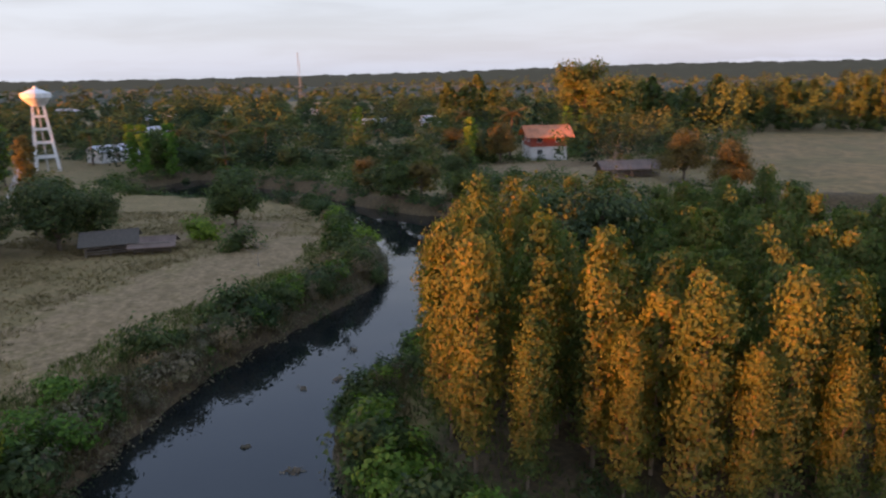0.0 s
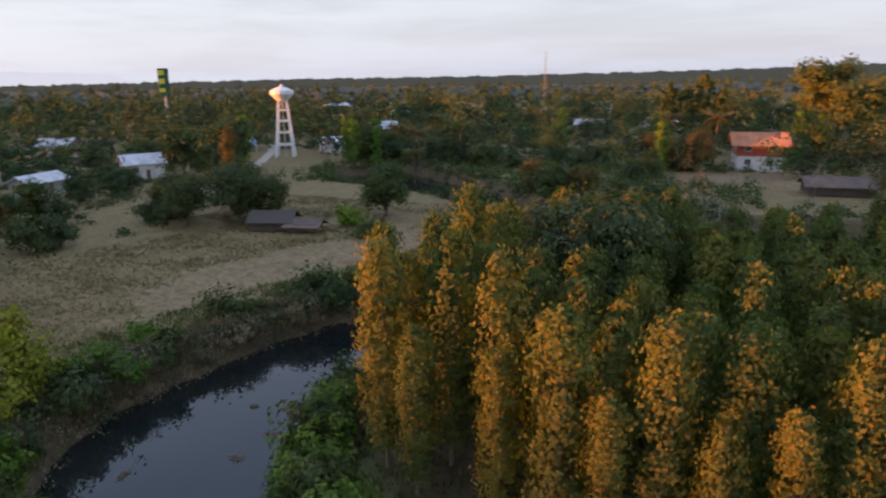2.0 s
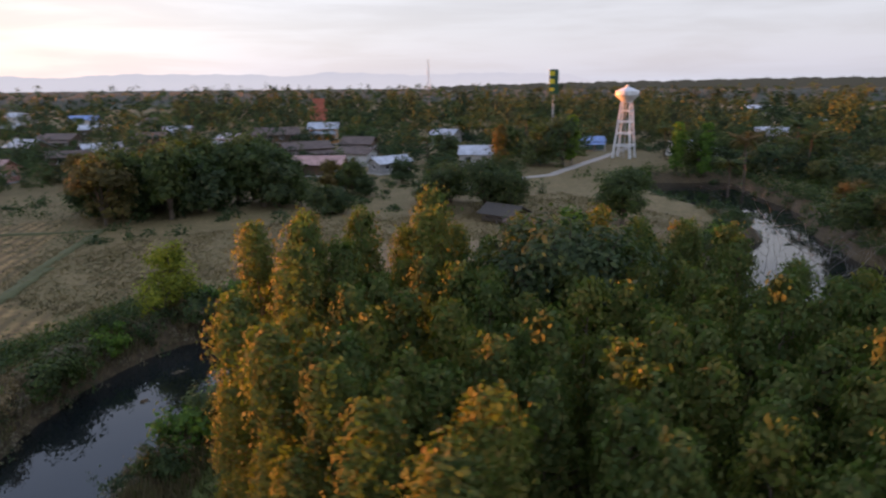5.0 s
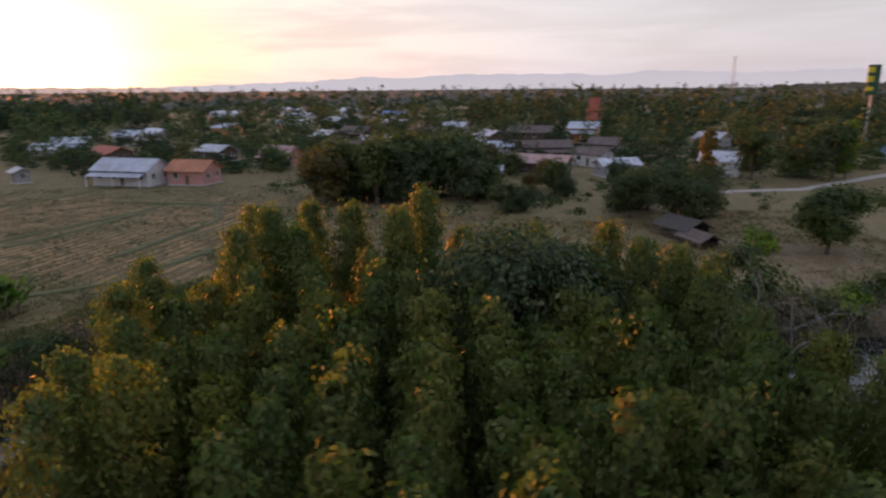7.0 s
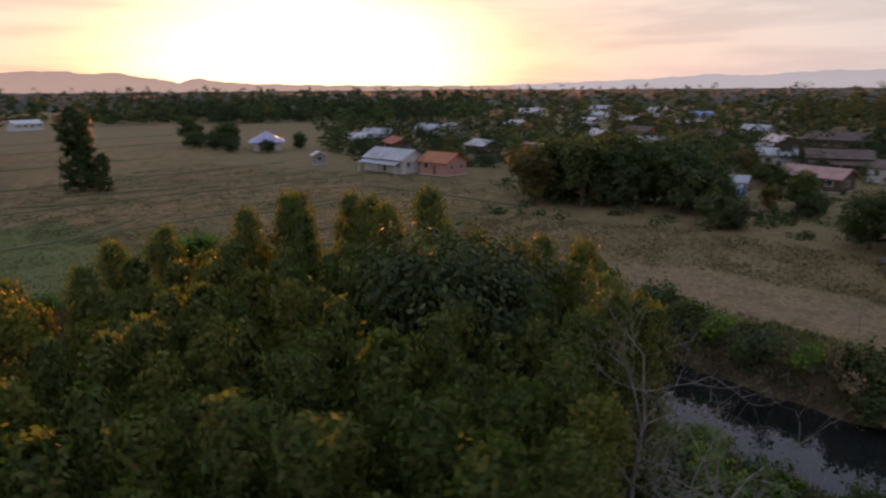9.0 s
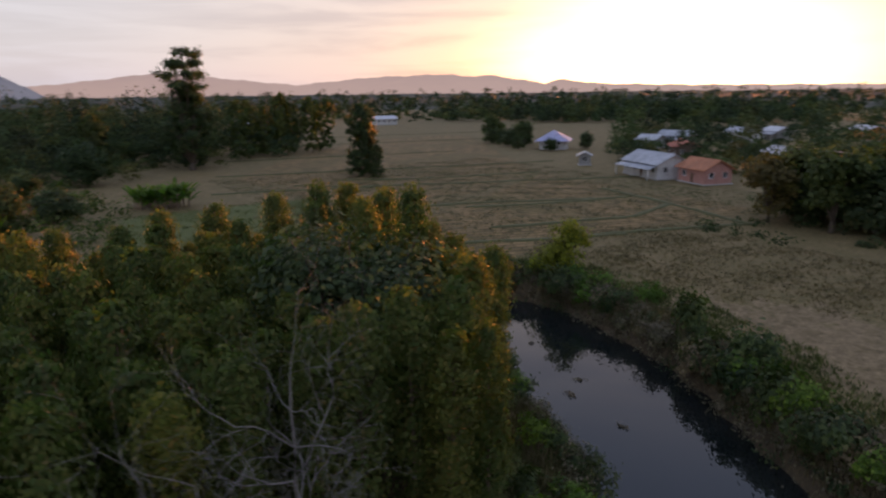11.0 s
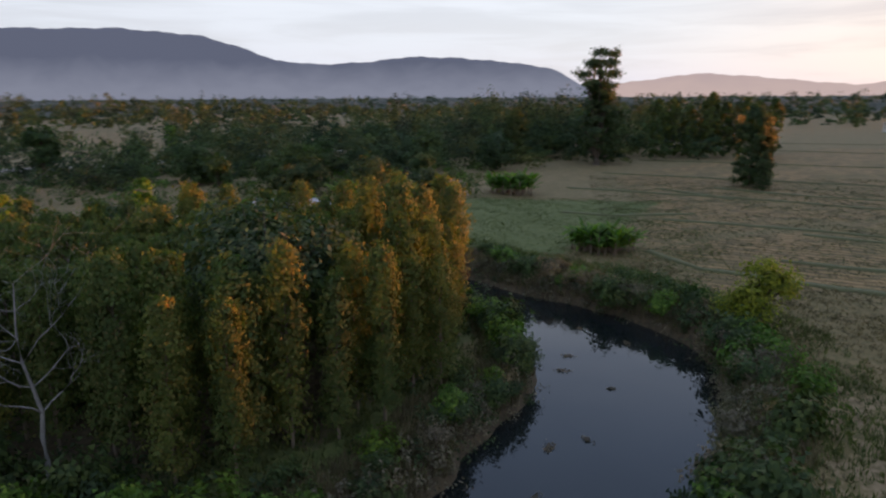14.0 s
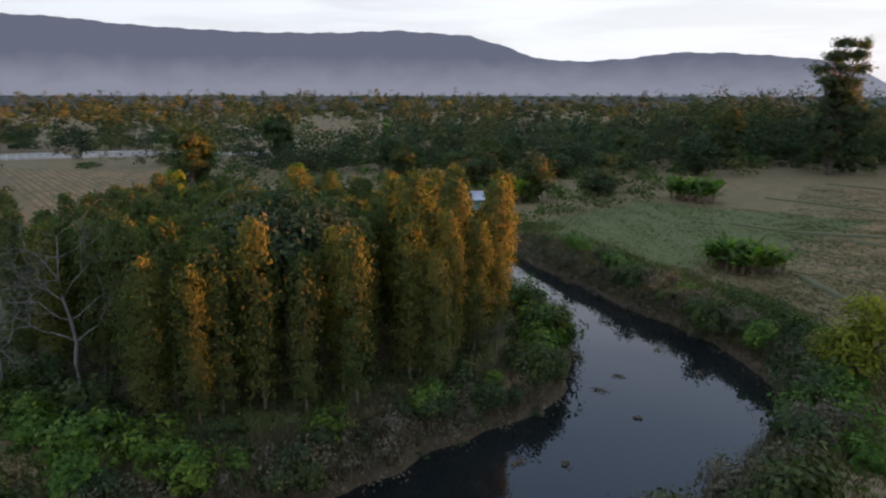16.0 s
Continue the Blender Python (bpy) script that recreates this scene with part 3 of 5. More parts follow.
strip("road", [(-70, 40), (-80, 62), (-81, 77), (-92, 96), (-108, 124), (-125, 150)], 3.4, 0.03, DIRT_ROAD, "pale dusty village lane", "road")
strip("road", [(300, -20), (190, -60), (165, -92), (120, -130), (60, -200), (20, -330)], 7, 0.5, DIRT_ROAD, "pale country road on a low bank", "road", rough=0.03)
strip("road", [(52, 176), (62, 168), (68, 150), (60, 120)], 4, 0.05, DIRT_ROAD, "pale dirt track by the ploughed field", "road")
BUND = plain("bund_grass", (0.11, 0.11, 0.038), 0.95, dirt=0.5, size=2)
for pts in ([(-33, -166), (-70, -158), (-107, -149)], [(-11, -101), (-46, -90), (-102, -65)], [(-26, -66), (-45, -61), (-74, -47)], [(-44, -57), (-54, -52), (-75, -47)], [(-38, -29), (-49, -26), (-70, -18)],
            [(-10, -71), (-18, -68), (-32, -72)], [(-42, -105), (-59, -95), (-89, -87)], [(-80, -58), (-75, -37), (-69, -18)], [(-21, -43), (-26, -35), (-36, -30), (-49, -25)],
            [(-30, -103), (-42, -89)], [(-20, -130), (-60, -118), (-110, -104)], [(-50, -215), (-110, -200), (-170, -186)], [(-60, -250), (-130, -240), (-190, -225)], [(-75, -37), (-60, -33), (-36, -40)]):
    strip("field_bund", pts, 1.6, 0.14, BUND, "low grassy bund between harvested rice fields", "bund", rough=0.35)

# ---- distant hills: a far backdrop, evening haze painted in as their own glow ----


def hazy_hill_material(name, low, high, glow, grain=0.006):
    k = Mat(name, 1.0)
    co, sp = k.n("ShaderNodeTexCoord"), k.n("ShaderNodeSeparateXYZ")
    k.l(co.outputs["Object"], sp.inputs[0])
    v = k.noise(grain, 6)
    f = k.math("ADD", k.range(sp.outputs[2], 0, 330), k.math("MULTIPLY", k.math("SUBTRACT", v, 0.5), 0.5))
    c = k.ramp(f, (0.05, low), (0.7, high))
    # black to all light: the hazy tone by height is given off as emission
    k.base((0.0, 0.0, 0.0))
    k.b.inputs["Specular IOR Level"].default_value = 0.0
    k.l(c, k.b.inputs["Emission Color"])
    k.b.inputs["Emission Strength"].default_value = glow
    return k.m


def hills(profile, dist, material, label, jag=0.0):
    """A ridge by its bearings (degrees to the left of +y) and its height in degrees above the eye."""
    vs, fs = [], []
    bear = np.array([p[0] for p in profile], float)
    elev = np.array([p[1] for p in profile], float)
    steps = np.arange(bear.min(), bear.max() + 1e-6, 0.1 if jag else 0.3)
    order = np.argsort(bear)
    e = np.interp(steps, bear[order], elev[order])
    e += 0.035 * np.sin(steps * 2.1) + 0.025 * np.sin(steps * 5.3 + 1)
    e += jag * rng.uniform(-1, 1, len(e))
    rows = 8
    for i, (b, h) in enumerate(zip(steps, e)):
        for r in range(rows):
            f = r / (rows - 1)
            d = dist - 500 * (1 - f) + 60 * math.sin(b * 0.9 + f * 4)
            z = 20 + math.tan(radians(h)) * d
            vs.append((-math.sin(radians(b)) * d, math.cos(radians(b)) * d, -30 + (z + 30) * f ** 1.25))
    for i in range(len(steps) - 1):
        for r in range(rows - 1):
            fs.append((i * rows + r, i * rows + r + 1, (i + 1) * rows + r + 1, (i + 1) * rows + r))
    return tagged(new("backdrop", mesh_of("backdrop", vs, fs, material, True)), label, "hills", kind="structure")


# haze tints, foot then top; the mountains are painted paler at the foot
WOOD_HILL = hazy_hill_material("hill_woods", (0.05, 0.051, 0.047), (0.1, 0.1, 0.097), 1.0, 0.02)
NEAR_HILL = hazy_hill_material("hill_near", (0.20, 0.21, 0.27), (0.105, 0.115, 0.165), 1.0)
FAR_HILL = hazy_hill_material("hill_far", (0.50, 0.38, 0.36), (0.40, 0.31, 0.32), 1.0)
PALE_HILL = hazy_hill_material("hill_pale", (0.50, 0.50, 0.58), (0.42, 0.44, 0.54), 1.0)
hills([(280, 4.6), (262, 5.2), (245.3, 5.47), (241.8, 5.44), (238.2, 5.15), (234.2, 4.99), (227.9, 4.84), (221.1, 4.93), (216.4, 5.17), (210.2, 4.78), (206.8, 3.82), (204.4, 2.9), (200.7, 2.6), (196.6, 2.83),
       (193.2, 3.25), (189, 3.14), (184.3, 2.7), (181, 2.2), (178, 0.6), (176.5, -0.4)], 3900, NEAR_HILL, "long wooded mountain ridge with blue-grey haze painted in")
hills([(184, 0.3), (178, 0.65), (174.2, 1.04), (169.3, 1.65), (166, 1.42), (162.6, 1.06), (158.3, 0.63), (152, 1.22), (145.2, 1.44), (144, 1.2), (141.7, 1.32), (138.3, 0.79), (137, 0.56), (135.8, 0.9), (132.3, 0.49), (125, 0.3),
       (114.4, 0.2), (106, 0.1)], 4300, FAR_HILL, "hazy hills under the sunset, warm light painted in")
hills([(112, 0.15), (104.9, 0.37), (98, 0.6), (92.8, 0.95), (90.5, 0.75), (85.5, 1.09), (75, 1.04), (72.7, 0.84), (69.3, 1.24), (61.6, 0.94), (55.9, 1.11), (49.1, 0.95), (46.9, 0.41), (32, 0.2)], 4350, PALE_HILL, "pale lavender hills on the horizon, haze painted in")
hills([(0, 0.2), (-12, 0.6), (-20, 0.95), (-26, 1.3), (-34, 1.1), (-45, 0.6)], 4380, PALE_HILL, "pale lavender hills on the horizon, haze painted in")
hills([(60, 0.0), (50, 0.2), (33, 0.42), (17, 0.5), (0, 0.72), (-12, 0.95), (-20, 1.05), (-34, 0.95), (-50, 0.8)], 2600, WOOD_HILL, "low dark wooded rise on the horizon, haze painted in", jag=0.06)

# ---- water tower ----


def water_tower(x, y, z, turn):
    tower = tagged(new("water_tower"), "tall white concrete water tower with a flared tank on open legs", "water tower")
    tower.matrix_basis = pose(x, y, z, 0, 0, turn) @ Matrix.Scale(1.08, 4)
    legs_top, legs_foot, zt = 1.05, 2.35, 14.6
    for i, (sx, sy) in enumerate(((1, 1), (-1, 1), (-1, -1), (1, -1))):
        bm = bmesh.new()
        tube(bm, [(sx * legs_foot, sy * legs_foot, -0.3), (sx * legs_top, sy * legs_top, zt)], [0.36, 0.3], 4)
        part("leg", bm, WHITE_PAINT, tower)
    for zz in (3.2, 6.4, 9.4, 12.2):
        r = legs_foot + (legs_top - legs_foot) * zz / zt
        for k in range(4):
            a = k * math.pi / 2
            c, s = math.cos(a), math.sin(a)
            bm = box(-r, r, r - 0.14, r + 0.14, zz - 0.22, zz + 0.22)
            part("beam", bm, WHITE_PAINT, tower, at=Matrix.Rotation(a, 4, "Z"))
    prof = [(1.3, 14.4), (1.5, 14.7), (2.9, 16.1), (3.05, 16.3), (3.05, 17.2), (2.9, 17.35), (2.6, 17.4), (1.4, 18.0), (0.5, 18.25), (0.0, 18.3)]
    vs, fs, n = [], [], 16
    for r, zz in prof:
        vs += [(r * math.cos(k * 2 * math.pi / n), r * math.sin(k * 2 * math.pi / n), zz) for k in range(n)]
    for i in range(len(prof) - 1):
        fs += [(i * n + k, i * n + (k + 1) % n, (i + 1) * n + (k + 1) % n, (i + 1) * n + k) for k in range(n)]
    fs.append(tuple(range(n - 1, -1, -1)))
    tank = under("tank", mesh_of("tank", vs, fs, WHITE_PAINT), tower)
    bm = bmesh.new()
    bmesh.ops.create_cone(bm, cap_ends=True, segments=10, radius1=0.45, radius2=0.4, depth=0.6, matrix=Matrix.Translation((0, 0, 18.5)))
    part("hatch", bm, WHITE_PAINT, tank)
    bm = bmesh.new()
    tube(bm, [(0, 0, -0.2), (0, 0, 14.6)], [0.16, 0.16], 8)
    part("pipe", bm, CONCRETE, tower)
    for sx in (-0.2, 0.2):
        bm = bmesh.new()
        tube(bm, [(sx, -2.5, 0), (sx, -1.4, 14.4), (sx, -3.1, 16.3), (sx, -2.6, 17.6)], [0.035] * 4, 5)
        part("ladder_rail", bm, CONCRETE, tower)
    return tower


water_tower(-98.1, 118.2, gz(-98, 118) + 0.1, 28)


def tall_sign(x, y, z, turn):
    """A slim mast with a tall green and yellow signboard far off."""
    s = tagged(new("sign_mast"), "tall green and yellow roadside sign on a mast", "sign")
    s.matrix_basis = pose(x, y, z, 0, 0, turn)
    bm = bmesh.new()
    tube(bm, [(0, 0, 0), (0, 0, 19)], [0.5, 0.4], 8)
    part("pole", bm, CONCRETE, s)
    part("board", box(-2.0, 2.0, -0.7, 0.7, 16.5, 27.2, 0.08), plain("sign_green", (0.012, 0.07, 0.03), 0.4), s)
    yel = plain("sign_yellow", (0.75, 0.6, 0.03), 0.4)
    for a, b in ((24.5, 26.4), (21.2, 23.2), (18.0, 19.4)):
        part("panel", box(-1.75, 0.3, -0.76, -0.7, a, b), yel, s)
    return s


tall_sign(-190, 168, gz(-190, 168), 50)


def lattice_mast(x, y, z, h, w):
    m = tagged(new("radio_mast"), "thin grey lattice radio mast far off", "mast")
    m.matrix_basis = pose(x, y, z)
    grey = plain("mast_grey", (0.2, 0.2, 0.21), 0.6)
    for k in range(3):
        a = k * 2.0944
        bm = bmesh.new()
        tube(bm, [(math.cos(a) * w, math.sin(a) * w, 0), (math.cos(a) * w * 0.6, math.sin(a) * w * 0.6, h)], [0.11, 0.08], 4)
        part("leg", bm, grey, m)
    bm = bmesh.new()
    n = int(h / 3)
    for i in range(n):
        for k in range(3):
            a, b = k * 2.0944, (k + 1) * 2.0944
            f0, f1 = 1 - 0.4 * i / n, 1 - 0.4 * (i + 1) / n
            tube(bm, [(math.cos(a) * w * f0, math.sin(a) * w * f0, h * i / n), (math.cos(b) * w * f1, math.sin(b) * w * f1, h * (i + 1) / n)], [0.07, 0.07], 3)
    part("bracing", bm, grey, m)
    return m


lattice_mast(-381, 212, 0, 39.5, 1.4)
lattice_mast(-125, 560, 0, 47, 1.4)

# ---- houses ----
WALLS = {"white": plain("wall_white", (0.66, 0.64, 0.62)), "pink": plain("wall_pink", (0.55, 0.27, 0.22)), "brown": plain("wall_brown", (0.14, 0.095, 0.065), dirt=0.5, size=2),
         "red": plain("wall_red", (0.36, 0.07, 0.045)), "orange": plain("wall_orange", (0.62, 0.27, 0.07)), "grey": plain("wall_grey", (0.34, 0.33, 0.32)), "green": plain("wall_green", (0.2, 0.34, 0.3)), "blue": plain("wall_blue", (0.12, 0.22, 0.42))}
ROOFS = {"silver": sheet_roof("roof_silver", (0.46, 0.47, 0.5), 0.45, 0.2), "white": sheet_roof("roof_white", (0.6, 0.6, 0.63), 0.5), "red": sheet_roof("roof_red", (0.42, 0.11, 0.06), 0.7),
         "pink": sheet_roof("roof_pink", (0.5, 0.3, 0.26), 0.8), "brown": sheet_roof("roof_brown", (0.15, 0.105, 0.085), 0.85), "grey": sheet_roof("roof_grey", (0.33, 0.32, 0.33), 0.8),
         "blue": sheet_roof("roof_blue", (0.2, 0.3, 0.55), 0.45), "lavender": sheet_roof("roof_lavender", (0.42, 0.42, 0.6), 0.5), "orange": sheet_roof("roof_orange", (0.5, 0.19, 0.09), 0.75)}
DOOR_WOOD = plain("door_wood", (0.16, 0.09, 0.05), 0.6)


def gable_roof(parent, w, d, z, rise, over, material, hip=False, gable=None):
    """Two (or four) thick slopes, a ridge cap and gable ends."""
    hw, hd, t = w / 2 + over, d / 2 + over, 0.12
    rx = hw - (hd if hip else 0)
    roof = None
    for s in (1, -1):
        vs = [(-hw, s * hd, z - rise * over / (d / 2)), (hw, s * hd, z - rise * over / (d / 2)), (rx, 0, z + rise), (-rx, 0, z + rise)]
        vs += [(x, y, q + t) for x, y, q in vs]
        fs = [(0, 1, 2, 3), (7, 6, 5, 4), (0, 4, 5, 1), (1, 5, 6, 2), (2, 6, 7, 3), (3, 7, 4, 0)]
        ob = under("roof", mesh_of("roof", vs, fs, material), parent)
        roof = roof or ob
    for s in (1, -1):
        if hip:
            vs = [(s * hw, -hd, z - rise * over / (d / 2)), (s * hw, hd, z - rise * over / (d / 2)), (s * rx, 0, z + rise)]
            vs += [(x, y, q + t) for x, y, q in vs]
            under("roof", mesh_of("roof", vs, [(0, 1, 2), (5, 4, 3), (0, 3, 4, 1), (1, 4, 5, 2), (2, 5, 3, 0)], material), parent)
        elif gable:
            x0, x1 = s * (w / 2 - 0.1), s * w / 2
            vs = [(x0, -d / 2, z), (x0, d / 2, z), (x0, 0, z + rise), (x1, -d / 2, z), (x1, d / 2, z), (x1, 0, z + rise)]
            under("gable", mesh_of("gable", vs, [(0, 1, 2), (5, 4, 3), (0, 3, 4, 1), (1, 4, 5, 2), (2, 5, 3, 0)], gable), parent)
    under("ridge_cap", mesh_of("ridge_cap", *wedge(rx, z + rise + t)[0:2], material), roof)


def wedge(rx, z):
    vs = [(-rx, -0.25, z - 0.08), (rx, -0.25, z - 0.08), (rx, 0.25, z - 0.08), (-rx, 0.25, z - 0.08), (-rx, 0, z + 0.07), (rx, 0, z + 0.07)]
    return vs, [(0, 1, 5, 4), (2, 3, 4, 5), (0, 4, 3), (1, 2, 5), (3, 2, 1, 0)]


def window_at(parent, x, y, z, w, h, face):
    """face: 'y-' and so on, the way that it looks."""
    turn = {"y-": 0, "x+": 90, "y+": 180, "x-": 270}[face]
    m = pose(x, y, z, 0, 0, turn)
    win = part("window", box(-w / 2, w / 2, -0.03, 0.04, -h / 2, h / 2), GLASS_DARK, parent, at=m)
    part("frame", box(-w / 2 - 0.09, -w / 2, -0.07, 0.05, -h / 2 - 0.09, h / 2 + 0.09), WHITE_PAINT, win)
    part("frame", box(w / 2, w / 2 + 0.09, -0.07, 0.05, -h / 2 - 0.09, h / 2 + 0.09), WHITE_PAINT, win)
    part("sill", box(-w / 2, w / 2, -0.12, 0.05, -h / 2 - 0.09, -h / 2), WHITE_PAINT, win)
    part("mullion", box(-0.03, 0.03, -0.055, -0.03, -h / 2, h / 2), WHITE_PAINT, win)


def house(x, y, turn, w, d, h, roof, wall, label, rise=None, hip=False, storeys=1, upper=None, over=0.7, porch=False):
    ob = tagged(new("house"), label, "house")
    ob.matrix_basis = pose(x, y, gz(x, y) - 0.05, 0, 0, turn)
    part("plinth", box(-w / 2 - 0.25, w / 2 + 0.25, -d / 2 - 0.25, d / 2 + 0.25, -0.2, 0.3, 0.04), CONCRETE, ob)
    t, z0 = 0.16, 0.3
    sh = h / storeys
    for s in range(storeys):
        mat = WALLS[upper if (s and upper) else wall]
        a, b = z0 + s * sh, z0 + (s + 1) * sh
        for y0, y1 in ((-d / 2, -d / 2 + t), (d / 2 - t, d / 2)):
            part("wall", box(-w / 2, w / 2, y0, y1, a, b), mat, ob)
        for x0, x1 in ((-w / 2, -w / 2 + t), (w / 2 - t, w / 2)):
            part("wall", box(x0, x1, -d / 2 + t, d / 2 - t, a, b), mat, ob)
        zc = a + sh * 0.58
        n = max(1, int(w / 3.2))
        for k in range(n):
            px = -w / 2 + w * (k + 0.5) / n
            for face, yy in (("y-", -d / 2 - 0.03), ("y+", d / 2 + 0.03)):
                if s == 0 and k == n // 2 and face == "y-":
                    continue
                window_at(ob, px, yy, zc, 1.2, min(1.2, sh * 0.4), face)
        n = max(1, int(d / 3.5))
        for k in range(n):
            py = -d / 2 + d * (k + 0.5) / n
            for face, xx in (("x+", w / 2 + 0.03), ("x-", -w / 2 - 0.03)):
                window_at(ob, xx, py, zc, 1.0, min(1.1, sh * 0.4), face)
        if s:
            part("floor_band", box(-w / 2 - 0.12, w / 2 + 0.12, -d / 2 - 0.12, d / 2 + 0.12, a - 0.12, a + 0.06), CONCRETE, ob)
    part("door", box(-0.45 + (0.5 if int(w / 3.2) % 2 == 0 else 0), 0.45 + (0.5 if int(w / 3.2) % 2 == 0 else 0), -d / 2 - 0.06, -d / 2 - 0.005, z0, z0 + 2.05), DOOR_WOOD, ob)
    gable_roof(ob, w, d, z0 + h, rise if rise is not None else d * 0.22, over, ROOFS[roof], hip, WALLS[upper or wall])
    if porch:
        vs = [(-w / 2, -d / 2 - 2.6, z0 + h * 0.62), (w / 2, -d / 2 - 2.6, z0 + h * 0.62), (w / 2, -d / 2 - 0.02, z0 + h * 0.85), (-w / 2, -d / 2 - 0.02, z0 + h * 0.85)]
        vs += [(a, b, c + 0.08) for a, b, c in vs]
        under("porch_roof", mesh_of("porch_roof", vs, [(3, 2, 1, 0), (4, 5, 6, 7), (0, 1, 5, 4), (1, 2, 6, 5), (2, 3, 7, 6), (3, 0, 4, 7)], ROOFS[roof]), ob)
        for k in range(3):
            px = -w / 2 + 0.2 + (w - 0.4) * k / 2
            part("post", box(px - 0.09, px + 0.09, -d / 2 - 2.5, -d / 2 - 2.32, -0.1, z0 + h * 0.63), WHITE_PAINT, ob)
    return ob


# the pair at the edge of the fields
house(-105, -64, 72, 14, 8, 3.4, "silver", "white", "white single-storey house with a long silver sheet roof", rise=2.0, porch=True)
house(-104, -50, 72, 9, 7, 3.2, "orange", "pink", "pink house with an orange tiled roof by the fields", rise=1.8)
house(26.4, 126, 185, 9.5, 7.5, 6.2, "orange", "white", "two-storey house, white below and red wood above, with an orange roof", rise=1.9, storeys=2, upper="red", over=1.5, porch=True)
house(-139, -134, 40, 9, 9, 3.6, "lavender", "white", "house with a broad lavender hipped roof among trees", rise=2.6, hip=True, over=1.6)
VILLAGE = [(-175, 26, 60, 9, 7, 4.8, "silver", "brown"), (-146, 24, 75, 8, 6, 3.6, "silver", "white"), (-177, 40, 62, 14, 8, 5.6, "brown", "brown"), (-197, 64, 65, 10, 8, 5.4, "silver", "orange"), (-112, 31, 70, 12, 6, 2.8, "pink", "brown"),
           (-126, 47, 62, 9, 6, 3.2, "brown", "white"), (-139, 37, 62, 13, 7, 4.0, "brown", "brown"), (-106, 47, 80, 9, 5, 2.6, "white", "grey"), (-104, 71, 50, 8, 7, 3.6, "white", "white"), (-139, -37, 60, 10, 7, 3.2, "pink", "pink"),
           (-151, -58, 72, 9, 7, 3.0, "silver", "brown"), (-148, -87, 72, 12, 7, 3.2, "red", "brown"), (-181, -114, 72, 11, 7, 3.6, "silver", "brown"), (-168, -115, 72, 8, 6, 2.8, "white", "grey"), (-213, -108, 72, 10, 7, 3.6, "silver", "white"),
           (-232, -105, 72, 9, 7, 3.4, "white", "grey"), (-255, -82, 70, 12, 7, 3.8, "silver", "orange"), (-109.5, -91, 72, 3.5, 3, 2.6, "silver", "grey"), (-405, -123, 70, 16, 9, 4.0, "white", "grey"), (-362, -9, 60, 13, 8, 4.4, "blue", "white"),
           (-283, -8, 70, 11, 7, 3.6, "white", "brown"), (-228, -22, 65, 12, 7, 3.6, "brown", "brown"), (-361, -65, 75, 14, 8, 4.2, "silver", "white"), (-190, -30, 60, 11, 8, 4.0, "silver", "brown"), (-172, -12, 80, 10, 7, 3.4, "white", "brown"),
           (-160, -20, 70, 9, 6, 3.2, "brown", "brown"), (-205, 5, 66, 10, 7, 4.2, "brown", "brown"), (-246, 20, 66, 10, 7, 3.8, "silver", "grey"), (-310, -40, 66, 12, 7, 3.8, "silver", "brown"), (-330, 20, 70, 11, 7, 3.8, "brown", "grey"),
           (-290, -60, 66, 12, 7, 4.0, "white", "white"), (-440, -40, 70, 16, 9, 4.4, "white", "white"), (-480, -90, 70, 16, 9, 4.2, "silver", "white"), (-150, 58, 60, 9, 7, 3.6, "brown", "brown"), (-165, 98, 50, 9, 7, 3.6, "silver", "grey"),
           (-92, 137, 30, 9, 6, 3.0, "white", "white"), (-110, 205, 20, 10, 7, 3.2, "white", "grey"), (-140, 290, 10, 14, 8, 3.6, "white", "grey"), (-28, 222, 5, 10, 7, 3.8, "white", "pink"), (-2, 248, 5, 12, 7, 3.2, "silver", "grey"),
           (-70, 330, 0, 11, 7, 3.6, "pink", "white"), (-250, 400, 30, 18, 9, 3.8, "white", "grey"), (-122, 128, 40, 7, 5, 2.8, "blue", "green"), (-80, 132, 30, 8, 5, 2.8, "white", "white"), (-90, -305, 0, 16, 8, 3.6, "white", "white"),
           (-180, -330, 10, 14, 8, 3.6, "white", "white"), (38, -57.5, 10, 5, 4, 2.0, "silver", "blue"), (31, -60, 10, 4, 3.5, 1.8, "silver", "green"), (-96, 16, 66, 4, 3.5, 2.8, "silver", "blue")]
ROOF_WORDS = {"silver": "silver sheet", "white": "white sheet", "brown": "rusty brown", "red": "red tiled", "pink": "faded pink", "blue": "blue sheet", "orange": "orange tiled", "lavender": "lavender"}
for i, (x, y, a, w, d, h, r, q) in enumerate(VILLAGE):
    house(x, y, a + (i * 53 % 64) - 32, w, d, h, r, q, f"{q} village house under a {ROOF_WORDS[r]} roof", rise=d * (0.2 + 0.012 * (i % 5)), storeys=2 if h > 5 else 1, porch=i % 3 == 0)


def temple(x, y, turn):
    ob = tagged(new("temple"), "temple hall with steep orange tiered roofs among trees", "temple")
    ob.matrix_basis = pose(x, y, 0.4, 0, 0, turn) @ Matrix.Diagonal((0.62, 0.62, 0.95, 1))
    part("hall", box(-5.5, 5.5, -3.5, 3.5, 0, 6.5), WALLS["white"], ob)
    gable_roof(ob, 11, 7, 6.5, 4.5, 1.0, ROOFS["red"], gable=WALLS["red"])
    gable_roof(ob, 8, 4.6, 10.4, 5.6, 0.3, ROOFS["red"], gable=WALLS["red"])
    return ob


temple(-268, 88, 70)


